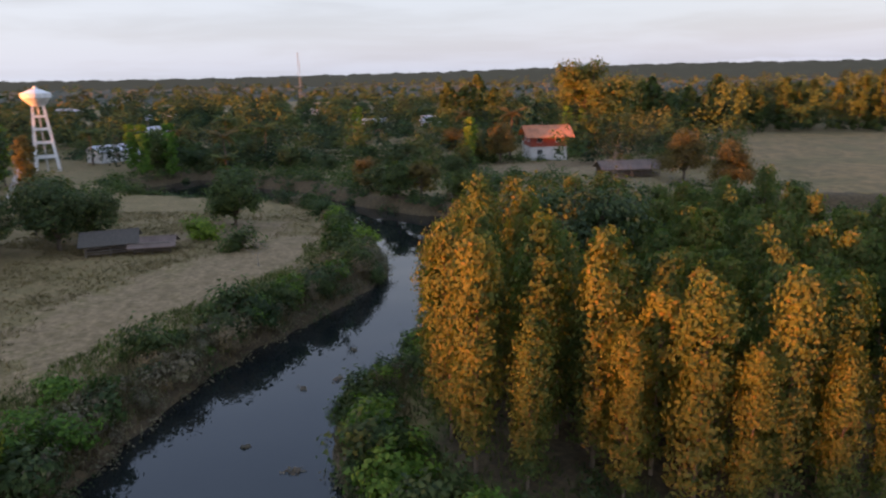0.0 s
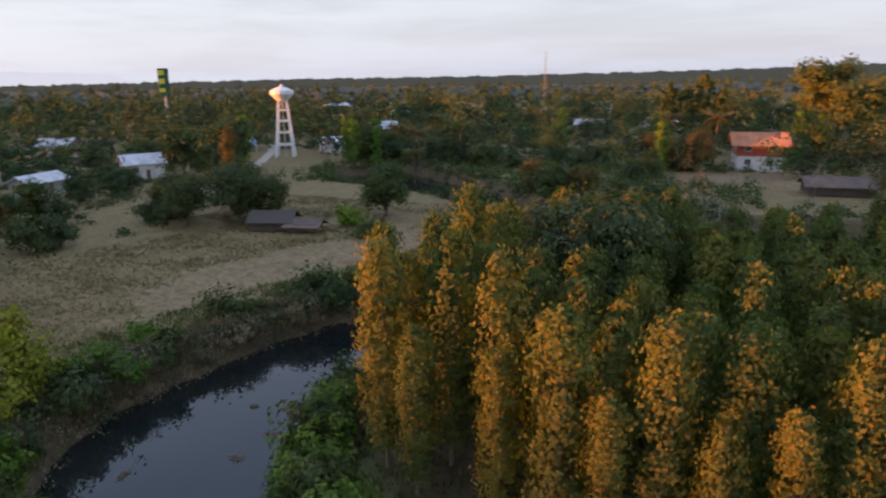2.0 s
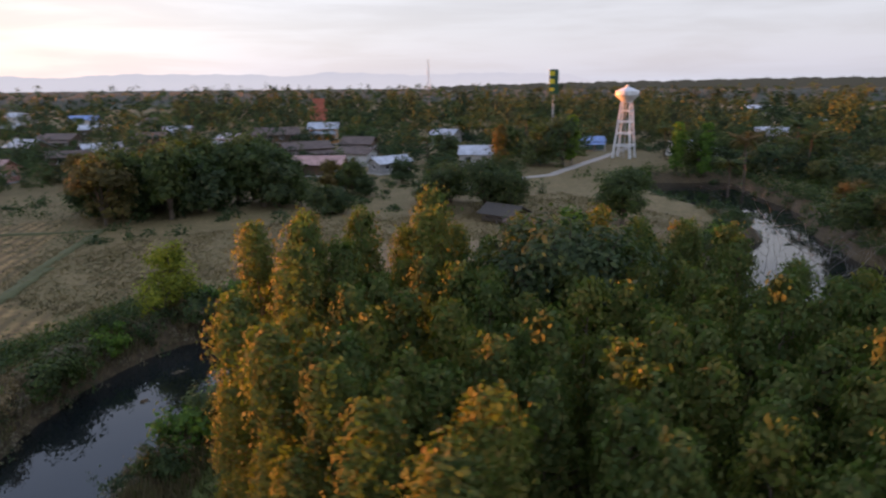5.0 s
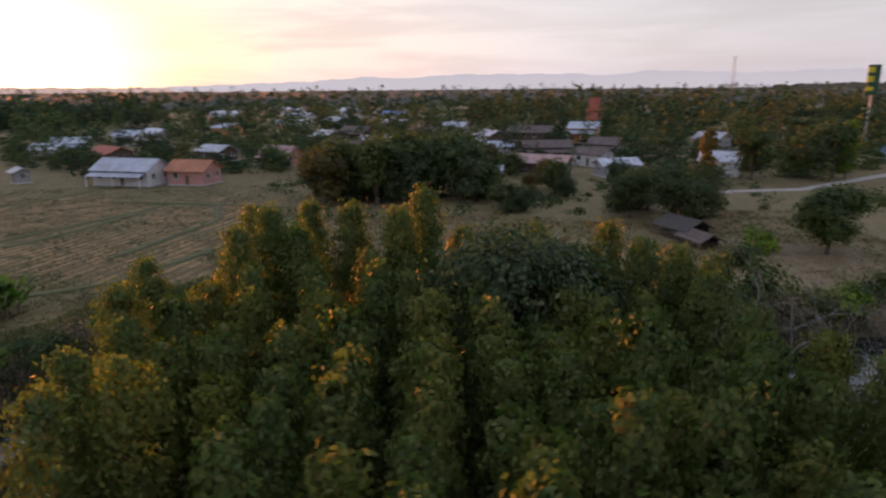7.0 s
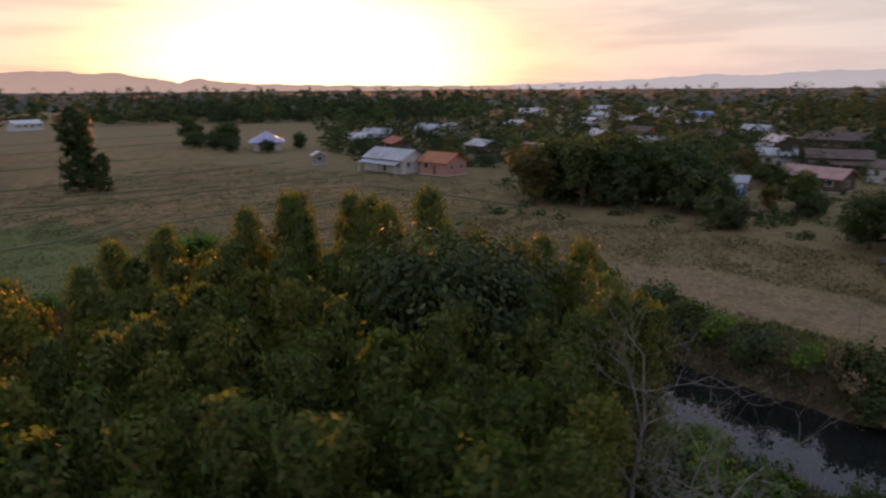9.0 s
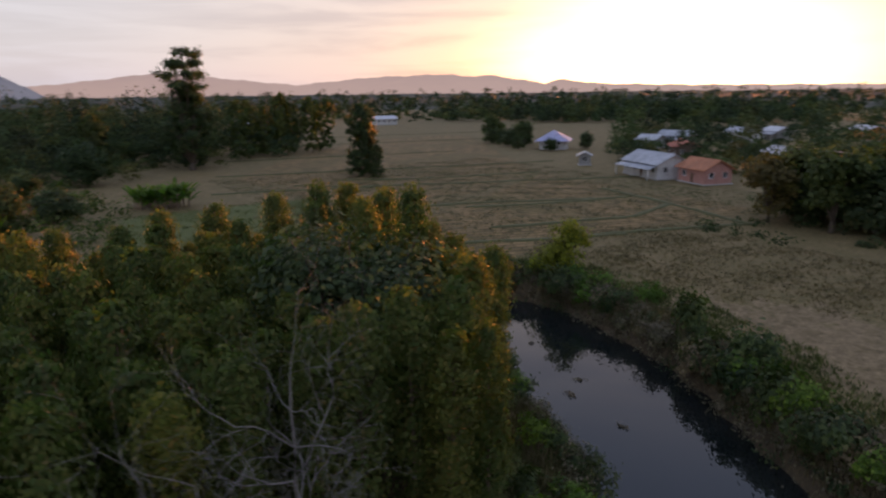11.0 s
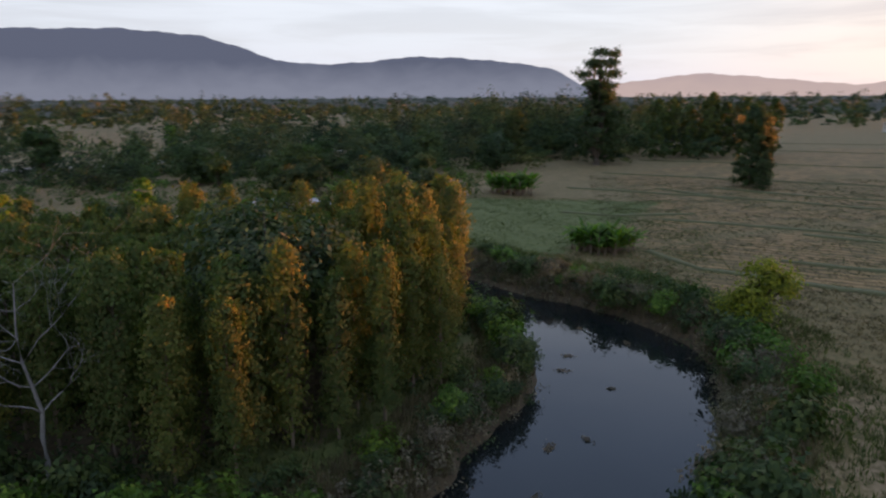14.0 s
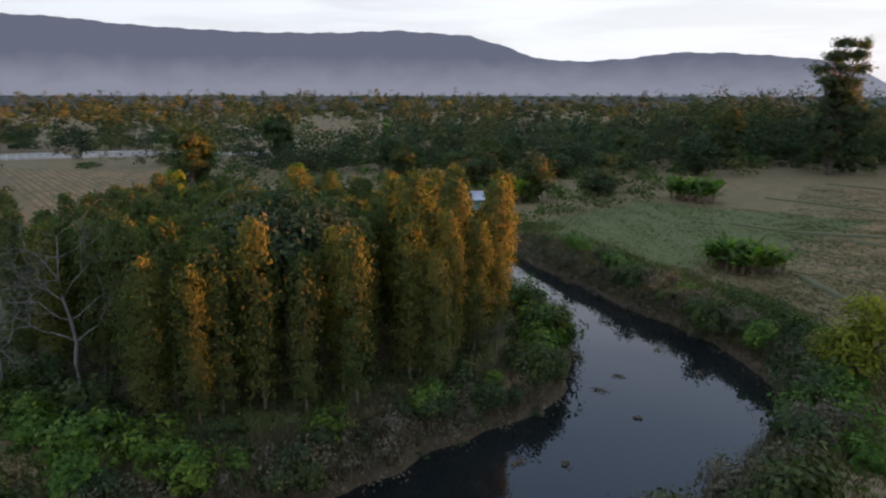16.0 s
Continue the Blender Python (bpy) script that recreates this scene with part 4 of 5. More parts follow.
def open_shed(x, y, turn, w, d, h, roof, label, open_front=True):
    ob = tagged(new("shed"), label, "shed")
    ob.matrix_basis = pose(x, y, gz(x, y), 0, 0, turn)
    for px in (-w / 2, 0, w / 2):
        for py, ph in ((-d / 2, h), (d / 2, h)):
            bm = bmesh.new()
            tube(bm, [(px, py, -0.3), (px, py, ph)], [0.09, 0.08], 6)
            part("post", bm, WOOD_GREY, ob)
    gable_roof(ob, w, d, h, d * 0.24, 0.7, roof)
    for k in range(int(w / 0.45)):
        px = -w / 2 + 0.45 * k
        part("plank", box(px, px + 0.4, d / 2 - 0.05, d / 2, 0.3 + 0.05 * (k % 2), h - 0.1), WOOD_DARK, ob)
    for k in range(4):
        part("rail", box(-w / 2, w / 2, -d / 2 - 0.04, -d / 2 + 0.04, 0.35 + k * 0.32, 0.47 + k * 0.32), WOOD_GREY, ob)
    part("platform", box(-w / 2, w / 2, -d / 2, d / 2 - 0.06, 0.6, 0.72), WOOD_DARK, ob)
    return ob


THATCH = plain("thatch", (0.085, 0.072, 0.058), 0.95, dirt=0.55, size=4)
open_shed(-42.5, 36.0, 20, 5.4, 4.0, 1.7, THATCH, "weathered wooden field hut with a grey thatched roof")
open_shed(-37.2, 36.0, 12, 4.2, 2.6, 1.2, ROOFS["brown"], "low grey wooden pen beside the field hut")
open_shed(38.5, 93, 5, 12, 5, 2.0, ROOFS["brown"], "long open shed with a rusty dark roof")



def white_railing(x0, y0, x1, y1):
    ob = tagged(new("railing"), "white concrete roadside railing with two rails", "railing")
    L = math.hypot(x1 - x0, y1 - y0)
    ob.matrix_basis = pose(x0, y0, gz(x0, y0) + 0.45, 0, 0, math.degrees(math.atan2(y1 - y0, x1 - x0)))
    n = int(L / 2.4)
    for k in range(n + 1):
        part("post", box(k * L / n - 0.14, k * L / n + 0.14, -0.14, 0.14, -0.5, 1.25, 0.02), WHITE_PAINT, ob)
    for z in (0.5, 1.0):
        part("rail", box(0, L, -0.09, 0.09, z, z + 0.22), WHITE_PAINT, ob)


white_railing(189, -56, 179, -70)
white_railing(177, -75, 163, -91)

# ---- plantation grove ----
GROVE = [(-1.5, -10), (1, -13.5), (8, -15.5), (14, -16), (21, -14), (28, -9.5), (36, -4), (36, 8), (27, 15), (17, 14.3), (9, 13), (4, 8), (-0.5, 1.5), (-1.5, -5)]
# trees of the outer rows: x, y, height
EDGE = [(0.3, -12.7, 12.2), (3.5, -11.3, 12.5), (6.5, -12.6, 12.3), (10.4, -16.3, 11.8), (14.5, -16.1, 11.0), (17.2, -14.8, 11.4), (16.6, -17.0, 8.2), (21.3, -15.2, 11.2), (23.5, -12.2, 11.8), (24.8, -14.2, 11.9), (31.2, -8.8, 11.2),
        (-0.9, -9.4, 12.0), (2.8, -14.4, 9.6), (7.4, -15.3, 9.0), (12.4, -17.2, 8.6), (19.2, -16.6, 8.4), (5.2, -9.2, 12.3), (1.1, -6.4, 12.4), (-1.2, -5.8, 11.0), (1.2, -1.4, 13.0), (3.7, -3.2, 12.6), (-0.9, -2.6, 10.6),
        (-0.3, 1.6, 11.6), (-2.1, 1.0, 9.4), (0.4, 6.4, 10.7), (2.5, 5.3, 11.9), (2.6, 8.6, 9.6), (4.9, 9.9, 11.5), (6.8, 11.6, 12.4), (6.4, 13.6, 9.5), (9.9, 12.6, 12.0), (9.3, 14.6, 10.6), (12.8, 13.0, 11.6), (14.4, 12.4, 11.0), (17.8, 12.6, 11.0),
        (20.4, 14.2, 11.6), (24.0, 14.6, 11.2), (27.6, 13.2, 11.6)]


def grove_kinds(n, count, size, word):
    made = []
    for _ in range(n):
        t, c = column_tree(12.0, rng.uniform(3.0, 3.5), LEAF_POPLAR, count, BARK_PALE, size=size)
        made.append(make_tree("tree", f"slender plantation tree {word}", "tree", t, c))
    return made


outer_kinds, inner_kinds = grove_kinds(5, 7800, 0.122, "with a narrow leafy crown at the grove's rim"), grove_kinds(4, 4300, 0.165, "with a narrow leafy crown inside the grove")
outer, inner = [[] for _ in outer_kinds], [[] for _ in inner_kinds]
for i, (x, y, h) in enumerate(EDGE):
    outer[i % 5].append((x, y, gz(x, y) - 0.1, rng.uniform(0, 360), h / 12.0))
i = 0
for gx in np.arange(-2, 37, 2.9):
    for gy in np.arange(-16, 16, 2.8):
        x, y = gx + rng.uniform(-0.75, 0.75), gy + rng.uniform(-0.75, 0.75)
        if signed(GROVE, np.array([x]), np.array([y]))[0] > -1.6 or min(math.hypot(x - e[0], y - e[1]) for e in EDGE) < 1.9 or math.hypot(x - 8.6, y - 4.0) < 4.2:
            continue
        i += 1
        inner[i % 4].append((x, y, gz(x, y) - 0.1, rng.uniform(0, 360), rng.uniform(0.86, 0.92)))
for master, at in zip(outer_kinds + inner_kinds, outer + inner):
    set_copies(master, at, "plantation grove by the river")

# ---- other trees: kinds first ----


def kind(name, label, category, meshes):
    return make_tree(name, label, category, *meshes)


big_dark = kind("tree", "broad dark-leaved tree inside the grove", "tree", round_tree(13.2, 11, LEAF_DARK, 9000, BARK, size=0.2, trunk=0.3, lobes=13))
set_copies(big_dark, [(8.6, 4.0, gz(8.6, 4), 20, 1.04)])
lone = kind("tree", "small rounded reddish-green tree on bare ground", "tree", round_tree(9.0, 8.0, LEAF_MID, 9000, BARK, size=0.19, trunk=0.18, lobes=12, corners=3))
set_copies(lone, [(-31.1, 49.5, gz(-31, 49.5), 0, 1.08)])
hut_tree = kind("tree", "spreading grey-green tree over the field hut", "tree", round_tree(10.5, 10, LEAF_DARK, 7000, BARK, size=0.24, trunk=0.15, lobes=14))
set_copies(hut_tree, [(-50, 37.5, gz(-49, 37), 0, 0.95), (-56, 33, gz(-55, 32), 120, 0.8), (-46.2, 39.8, gz(-46, 40), 50, 0.72), (-55, 44, gz(-55, 44), 200, 0.85), (-62, 38, gz(-62, 38), 300, 0.8)])
rust_tip = kind("tree", "thin tree with rusty dry leaves by the hut", "tree", column_tree(14, 3.6, LEAF_RUST, 2200, BARK, size=0.22, low=0.45))
set_copies(rust_tip, [(-58, 46, gz(-58, 46), 0, 1.0)])
yellow_tree = kind("tree", "bright yellow-green tree leaning over the river bank", "tree", round_tree(7.6, 6.2, LEAF_YELLOW, 5200, BARK, size=0.17, trunk=0.12, lobes=10))
set_copies(yellow_tree, [(-26.3, -14.6, gz(-26.3, -14.6), 0, 1.0)])
tall = kind("tree", "very tall tree with tiered open crown", "tree", round_tree(32, 17, LEAF_DARK, 11500, BARK, size=0.36, trunk=0.06, lobes=34, tiers=True, corners=3))
set_copies(tall, [(-19.4, -150, gz(-19.4, -150), 0, 1.0)])
giant = kind("tree", "huge old tree with a two-headed crown", "tree", round_tree(28, 27, LEAF_POPLAR, 13000, BARK, size=0.42, trunk=0.22, lobes=20, corners=3, lobe=(0.12, 0.21)))
set_copies(giant, [(50, 176, gz(50, 176), 60, 1.12)])
orange_tree = kind("tree", "tree with orange evening-lit leaves by the shed", "tree", round_tree(11, 9.5, LEAF_RUST, 9000, BARK, size=0.23, trunk=0.2, lobes=12, corners=3))
set_copies(orange_tree, [(47, 84, gz(47, 84), 0, 1.0), (50, 70, gz(50, 70), 130, 0.85), (-50, -300, 0.4, 40, 1.5), (30, -263, 0.5, 0, 1.25), (14, 118, 0.5, 0, 0.9)])
palms_at = [(-49, 104, 14.6), (17, 124, 14.8), (-47, 96, 10.5), (-44, 118, 11), (-92, 128, 10), (-60, 140, 12), (-110, 60, 9), (-120, 100, 12), (6.5, 150, 13)]


def palm(h):
    bm = bmesh.new()
    tube(bm, [(0, 0, -0.2), (0.2, 0.1, h * 0.5), (0.5, 0.15, h * 0.86)], [0.26, 0.18, 0.15], 7)
    vs, fs = [], []
    for k in range(22):
        a, tilt = k * 2.4, rng.uniform(-0.5, 1.15)
        L, cx, cz = rng.uniform(3.4, 4.4), 0.5, h * 0.86
        pts = []
        for j in range(6):
            s = j / 5
            r = L * s * math.cos(tilt * (1 - s) - 0.9 * s)
            pts.append((r, L * 0.9 * s * math.sin(tilt) - 1.9 * s * s))
        for j in range(5):
            for side in (-1, 1):
                for q in range(3):
                    f = (j + q / 3) / 5
                    i0 = min(4, int(f * 5))
                    w = f * 5 - i0
                    r = pts[i0][0] * (1 - w) + pts[i0 + 1][0] * w
                    z = pts[i0][1] * (1 - w) + pts[i0 + 1][1] * w
                    ln = 0.75 * math.sin(min(1, f + 0.18) * math.pi * 0.93) + 0.1
                    ca, sa = math.cos(a), math.sin(a)
                    for rr, ss, zz in ((r, 0, z), (r + 0.34, 0, z), (r + 0.55, side * ln, z - ln * 0.6)):
                        vs.append((cx + rr * ca - ss * sa, rr * sa + ss * ca, cz + zz))
                    fs.append((len(vs) - 3, len(vs) - 2, len(vs) - 1))
    return bm_mesh("trunk", bm, BARK), mesh_of("crown", vs, fs, LEAF_RUST if h > 12 else LEAF_MID)


for i, hh in enumerate((12.8, 10.8)):
    pk = kind("palm_tree", "tall coconut palm with drooping fronds", "palm tree", palm(hh))
    set_copies(pk, [(x, y, gz(x, y), x * 40 % 360, h / hh) for x, y, h in palms_at if (h > 12) == (i == 0)])


def banana(n, h):
    """A clump of banana plants: fleshy stems, broad arching leaves."""
    clump = tagged(new("banana_clump"), "clump of bright green banana plants beside the field", "banana plant")
    vs, fs = [], []
    for k in range(n):
        a, r = k * 2.4, 0.32 * k ** 0.75
        bx, by, hh = math.cos(a) * r, math.sin(a) * r, h * rng.uniform(0.32, 0.6)
        bm = bmesh.new()
        tube(bm, [(bx, by, -0.2), (bx * 1.1, by * 1.1, hh)], [0.14, 0.09], 6)
        part("stem", bm, BARK_PALE, clump)
        for j in range(13):
            b, L, up, root = rng.uniform(0, 6.28), rng.uniform(1.2, 2.3), rng.uniform(0.6, 2.0), hh * rng.uniform(0.35, 1.0)
            for s in range(5):
                f = s / 4
                z = root + up * f * 1.7 - 1.5 * f * f
                w = 0.3 * math.sin(math.pi * min(1, f * 0.85 + 0.12))
                p = (bx * 1.1 + math.cos(b) * L * f, by * 1.1 + math.sin(b) * L * f, z)
                vs += [(p[0] - math.sin(b) * w, p[1] + math.cos(b) * w, z - w * 0.4), p, (p[0] + math.sin(b) * w, p[1] - math.cos(b) * w, z - w * 0.4)]
                o = len(vs)
                if s:
                    fs += [(o - 6, o - 5, o - 2, o - 3), (o - 5, o - 4, o - 1, o - 2)]
    under("foliage", mesh_of("foliage", vs, fs, LEAF_BRIGHT), clump)
    return clump


set_copies(banana(15, 5.0), [(-15.2, -41.5, gz(-15, -41), 0, 1.0), (-13.0, -43.4, gz(-13, -43), 80, 0.9), (-17.4, -43, gz(-17, -43), 200, 0.8), (-1, -90, gz(-1, -90), 30, 1.3), (2.5, -92, gz(2, -92), 200, 1.1), (28, -72, gz(28, -72), 10, 1.2)])


def dead_tree(h, name="dead_tree"):
    bm = bmesh.new()

    def grow(p, d, length, r, depth):
        pts, rad = [p], [r]
        for k in range(4):
            d = (d + Vector(rng.normal(size=3) * 0.16) + Vector((0, 0, 0.03))).normalized()
            p = p + d * length / 4
            pts.append(p)
            rad.append(r * (1 - 0.14 * (k + 1)))
        tube(bm, pts, rad, 6 if depth < 2 else 4, cap=False)
        if depth < 5:
            for q in range(3 if depth < 3 else 2):
                side = Vector(rng.normal(size=3))
                side = (side - d * side.dot(d)).normalized()
                start = pts[4] if q == 0 else pts[int(rng.integers(2, 5))]
                grow(start, (d * 0.7 + side * rng.uniform(0.5, 0.95)).normalized(), length * rng.uniform(0.55, 0.8), r * rng.uniform(0.5, 0.68), depth + 1)

    # a leader that climbs nearly straight, with limbs all along it
    p, pts, rad = Vector((0, 0, -0.2)), [], []
    for k in range(9):
        pts.append(p.copy())
        rad.append(0.16 * (1 - k / 9.8))
        p = p + Vector((rng.normal() * 0.16, rng.normal() * 0.16, h / 8.4))
    tube(bm, pts, rad, 7, cap=False)
    for k in range(3, 9):
        for q in range(2):
            a = k * 2.4 + q * 3.0 + rng.uniform(-0.5, 0.5)
            grow(pts[k], Vector((math.cos(a), math.sin(a), 0.55)).normalized(), h * rng.uniform(0.16, 0.29), rad[k] * 0.55, 1)
    thing = tagged(new(name, bm_mesh(name, bm, BARK_DEAD)), "bare grey dead tree with spreading branches", "dead tree")
    return thing


dt = dead_tree(11.6)
dt.matrix_basis = pose(16.2, 15.4, gz(16.2, 15.4), 0, 0, 40)
for x, y, s, a in ((20.5, 17.8, 0.88, 160), (3.0, 44, 0.8, 200), (33, 84, 0.62, 90), (-22, 28, 0.3, 20)):
    copy_thing(dt, pose(x, y, gz(x, y), 0, 0, a)).scale = (s, s, s)

bushy = kind("tree", "tall dense dark bushy tree in the fields", "tree", column_tree(12.5, 6.8, LEAF_DARK, 6500, BARK, size=0.25, low=0.03))
set_copies(bushy, [(-50, -109, gz(-50, -109), 0, 1.3), (-51, -103, gz(-51, -103), 90, 0.62), (-52.5, -111, gz(-52, -111), 50, 1.05), (-72, -210, 0.5, 0, 0.8), (-88, -240, 0.5, 0, 0.8), (-62, -205, 0.5, 0, 0.7), (-22, -158, 0.5, 30, 1.3), (4, -150, 0.5, 200, 1.3)])
tall_column = kind("tree", "tall yellow-green plantation tree far off", "tree", column_tree(20, 8.5, LEAF_MID, 2600, BARK, size=0.55, low=0.06))
set_copies(tall_column, [(2, 200, 0.5, 0, 1.0), (8, 196, 0.5, 60, 0.9), (13, 203, 0.5, 20, 1.05), (19, 199, 0.5, 80, 0.9)] + [(70 + 5.2 * k + rng.uniform(-2, 2), 198 - 0.6 * k + rng.uniform(-5, 12), 0.5, k * 50, rng.uniform(0.6, 1.05)) for k in range(30)]
           + [(-38 - 5.5 * k, -170 - 2.0 * k + rng.uniform(-4, 4), 0.5, k * 70, rng.uniform(0.75, 1.0)) for k in range(8)], "belt of tall plantation trees")

# mid-distance trees, several kinds, scattered by stretches of land
mid_kinds = [kind("tree", "rounded dark green village tree", "tree", round_tree(9, 8, LEAF_DARK, 3400, BARK, size=0.3, lobes=11, corners=3, trunk=0.1)),
             kind("tree", "leafy green village tree", "tree", round_tree(10, 7.5, LEAF_MID, 3400, BARK, size=0.3, lobes=11, corners=3, trunk=0.1)),
             kind("tree", "tall narrow yellow-green tree", "tree", column_tree(12, 4.4, LEAF_BRIGHT, 2200, BARK, size=0.27)),
             kind("tree", "brownish evening-lit village tree", "tree", round_tree(9.5, 8, LEAF_RUST, 3400, BARK, size=0.3, lobes=11, corners=3, trunk=0.1)),
             kind("tree", "low wide dark tree", "tree", round_tree(6.5, 8.5, LEAF_DARK, 3400, BARK, size=0.29, lobes=10, corners=3, trunk=0.12)),
             kind("tree", "open grey-green village tree", "tree", round_tree(11, 7, LEAF_MID, 3400, BARK, size=0.3, lobes=11, corners=3, trunk=0.12))]
# open ground before the water tower, with the lane
TOWER_VIEW = [(-104, 121), (-94, 124), (-56, 84), (-50, 62), (-70, 58)]
mid_spots = [[] for _ in mid_kinds]


def scatter(n, x0, x1, y0, y1, weights, scale=(0.75, 1.2), keep=2.5):
    w = np.array(weights, float) / sum(weights)
    for _ in range(n):
        x, y = rng.uniform(x0, x1), rng.uniform(y0, y1)
        if float(river_distance(np.array([x]), np.array([y]))[0]) < keep:
            continue
        if min(float(signed(p, np.array([x]), np.array([y]))[0]) for p in FIELDS + BARE) < 3:
            continue
        if float(signed(TOWER_VIEW, np.array([x]), np.array([y]))[0]) < 2:
            continue
        if any(math.hypot(x - v[0], y - v[1]) < 9 for v in VILLAGE) or math.hypot(x + 105, y + 57) < 13 or math.hypot(x + 99, y - 117) < 8 or math.hypot(x - 24, y - 126) < 11:
            continue
        mid_spots[int(rng.choice(len(w), p=w))].append((x, y, gz(x, y) - 0.1, rng.uniform(0, 360), rng.uniform(*scale)))


scatter(26, -86, -72, -24, 10, (4, 2, 0, 1, 2, 2), (1.0, 1.35))       # row of dark trees at the field's end
scatter(12, -106, -90, 62, 112, (3, 3, 1, 1, 2, 2), (0.8, 1.3))
scatter(14, -88, -62, 10, 40, (2, 2, 0, 1, 2, 1), (0.45, 0.8))
scatter(26, -150, -88, -40, 110, (3, 3, 1, 1, 2, 3), (0.5, 0.95))
scatter(4, -200, -160, -100, 150, (3, 3, 1, 2, 2, 3), (0.7, 1.1))
scatter(24, -85, 10, 96, 160, (3, 3, 2, 3, 2, 2), (0.6, 1.1))
scatter(8, -75, -50, 95, 125, (2, 3, 2, 1, 2, 1), (0.7, 1.1))
scatter(9, 30, 66, 130, 170, (3, 3, 2, 2, 1, 1), (0.7, 1.2))
scatter(18, -152, -114, -184, -150, (3, 1, 0, 1, 3, 1), (0.8, 1.1))     # dark clump in the fields
scatter(8, -10, 90, -220, -130, (3, 3, 1, 1, 2, 3), (0.8, 1.3))
scatter(24, 15, 100, -130, -60, (3, 3, 1, 1, 3, 2), (0.6, 1.1))
scatter(14, 40, 60, -45, 10, (2, 3, 1, 0, 2, 1), (0.6, 0.9))
for s in ((94, -52, 0, 1.4, 5), (98, -56, 0, 1.2, 1),
          (113, -95, 0, 1.4, 5), (-68, 105, 0, 1.0, 2), (-64, 110, 20, 1.05, 2), (-74, 112, 0, 0.9, 2)):
    mid_spots[s[4]].append((s[0], s[1], gz(s[0], s[1]), s[2], s[3]))
mid_spots[1] += [(-9, 72, gz(-9, 72) - 0.1, 40, 0.72), (2, 69, gz(2, 69) - 0.1, 120, 0.6)]
mid_spots[3] += [(-4.5, 73, gz(-4.5, 73) - 0.1, 200, 0.75), (-15, 81, gz(-15, 81) - 0.1, 10, 0.7)]
mid_spots[4] += [(-12, 78, gz(-12, 78) - 0.1, 80, 0.8), (7, 68, gz(7, 68) - 0.1, 300, 0.7)]
mid_spots[0] += [(-131, -127, 0.5, 0, 0.6), (-147, -126, 0.5, 90, 0.7), (-127, -139, 0.5, 30, 0.65)]
for kd, s in zip(mid_kinds, mid_spots):
    set_copies(kd, s)

# ---- shrubs on the banks ----
sh_kinds = [make_bush("tangled dark green riverbank shrub", *bush(4.2, 2.6, LEAF_MID, 1300, BARK, 0.18)), make_bush("bright green leafy riverbank shrub", *bush(3.6, 2.4, LEAF_BRIGHT, 1300, BARK, 0.17)),
            make_bush("dry brown riverbank scrub", *bush(3.4, 1.7, LEAF_DRY, 1100, BARK_DEAD, 0.12, stems=12)), make_bush("dark low riverbank shrub", *bush(4.6, 2.0, LEAF_DARK, 1200, BARK, 0.18))]
sh_spots = [[] for _ in sh_kinds]


def bank_shrubs(n, x0, x1, y0, y1, d0, d1, weights, scale=(0.5, 1.1)):
    w = np.array(weights, float) / sum(weights)
    k = 0
    while k < n:
        x, y = rng.uniform(x0, x1, 400), rng.uniform(y0, y1, 400)
        d = river_distance(x, y)
        ok = np.nonzero((d > d0) & (d < d1))[0]
        for j in ok[:n - k]:
            sh_spots[int(rng.choice(len(w), p=w))].append((x[j], y[j], gz(x[j], y[j]) - 0.15, rng.uniform(0, 360), rng.uniform(*scale)))
            k += 1
        if not len(ok):
            break


bank_shrubs(105, -30, -8, -32, 34, -0.3, 3.0, (2, 2, 9, 1), (0.3, 1.1))
bank_shrubs(18, -12, 20, -44, -28, 0.4, 4.0, (3, 1, 4, 2), (0.5, 0.9))
bank_shrubs(46, -9, 4, -24, 16, -0.1, 2.4, (3, 2, 4, 3), (0.35, 0.75))
bank_shrubs(26, 0, 30, 12, 34, 0.5, 8.0, (3, 3, 1, 3), (0.5, 0.9))
bank_shrubs(22, -30, 0, 34, 70, 0.4, 4.0, (3, 1, 3, 3), (0.6, 1.1))
for x, y, k, s in ((-5.8, -8.4, 1, 1.0), (-4.0, -13.2, 1, 1.1), (-2.2, -16.0, 0, 1.0), (0.2, -17.6, 1, 1.0), (-4.6, -10.8, 0, 1.1), (-6.6, -5.6, 0, 0.9), (-26.8, -3.4, 1, 0.8), (-23.6, 3.6, 0, 1.1), (-20.6, 11.5, 0, 1.2), (-25.6, -8, 1, 0.7),
                   (-12.6, 30, 0, 1.5), (-13.5, 26.6, 2, 1.2), (10, 18, 1, 1.0), (6, 17.5, 1, 1.0), (13.6, 19.4, 1, 0.9), (2.6, 17.4, 1, 0.7), (16.5, 19, 0, 1), (21, 19.5, 1, 1), (-27, 36, 0, 1.2), (-33, 42, 1, 1.3), (14, 16.6, 0, 1.0), (17.6, 17.2, 3, 1.1), (11.6, 16.4, 3, 0.9), (20.4, 16.2, 0, 1.0), (23, 17.4, 0, 1.1), (15.4, 18.6, 1, 0.9)):
    sh_spots[k].append((x, y, gz(x, y) - 0.15, (x * 57) % 360, s))
for kd, s in zip(sh_kinds, sh_spots):
    set_copies(kd, s, "shrubs along the river bank")


# ---- scrub: what nobody could count ----


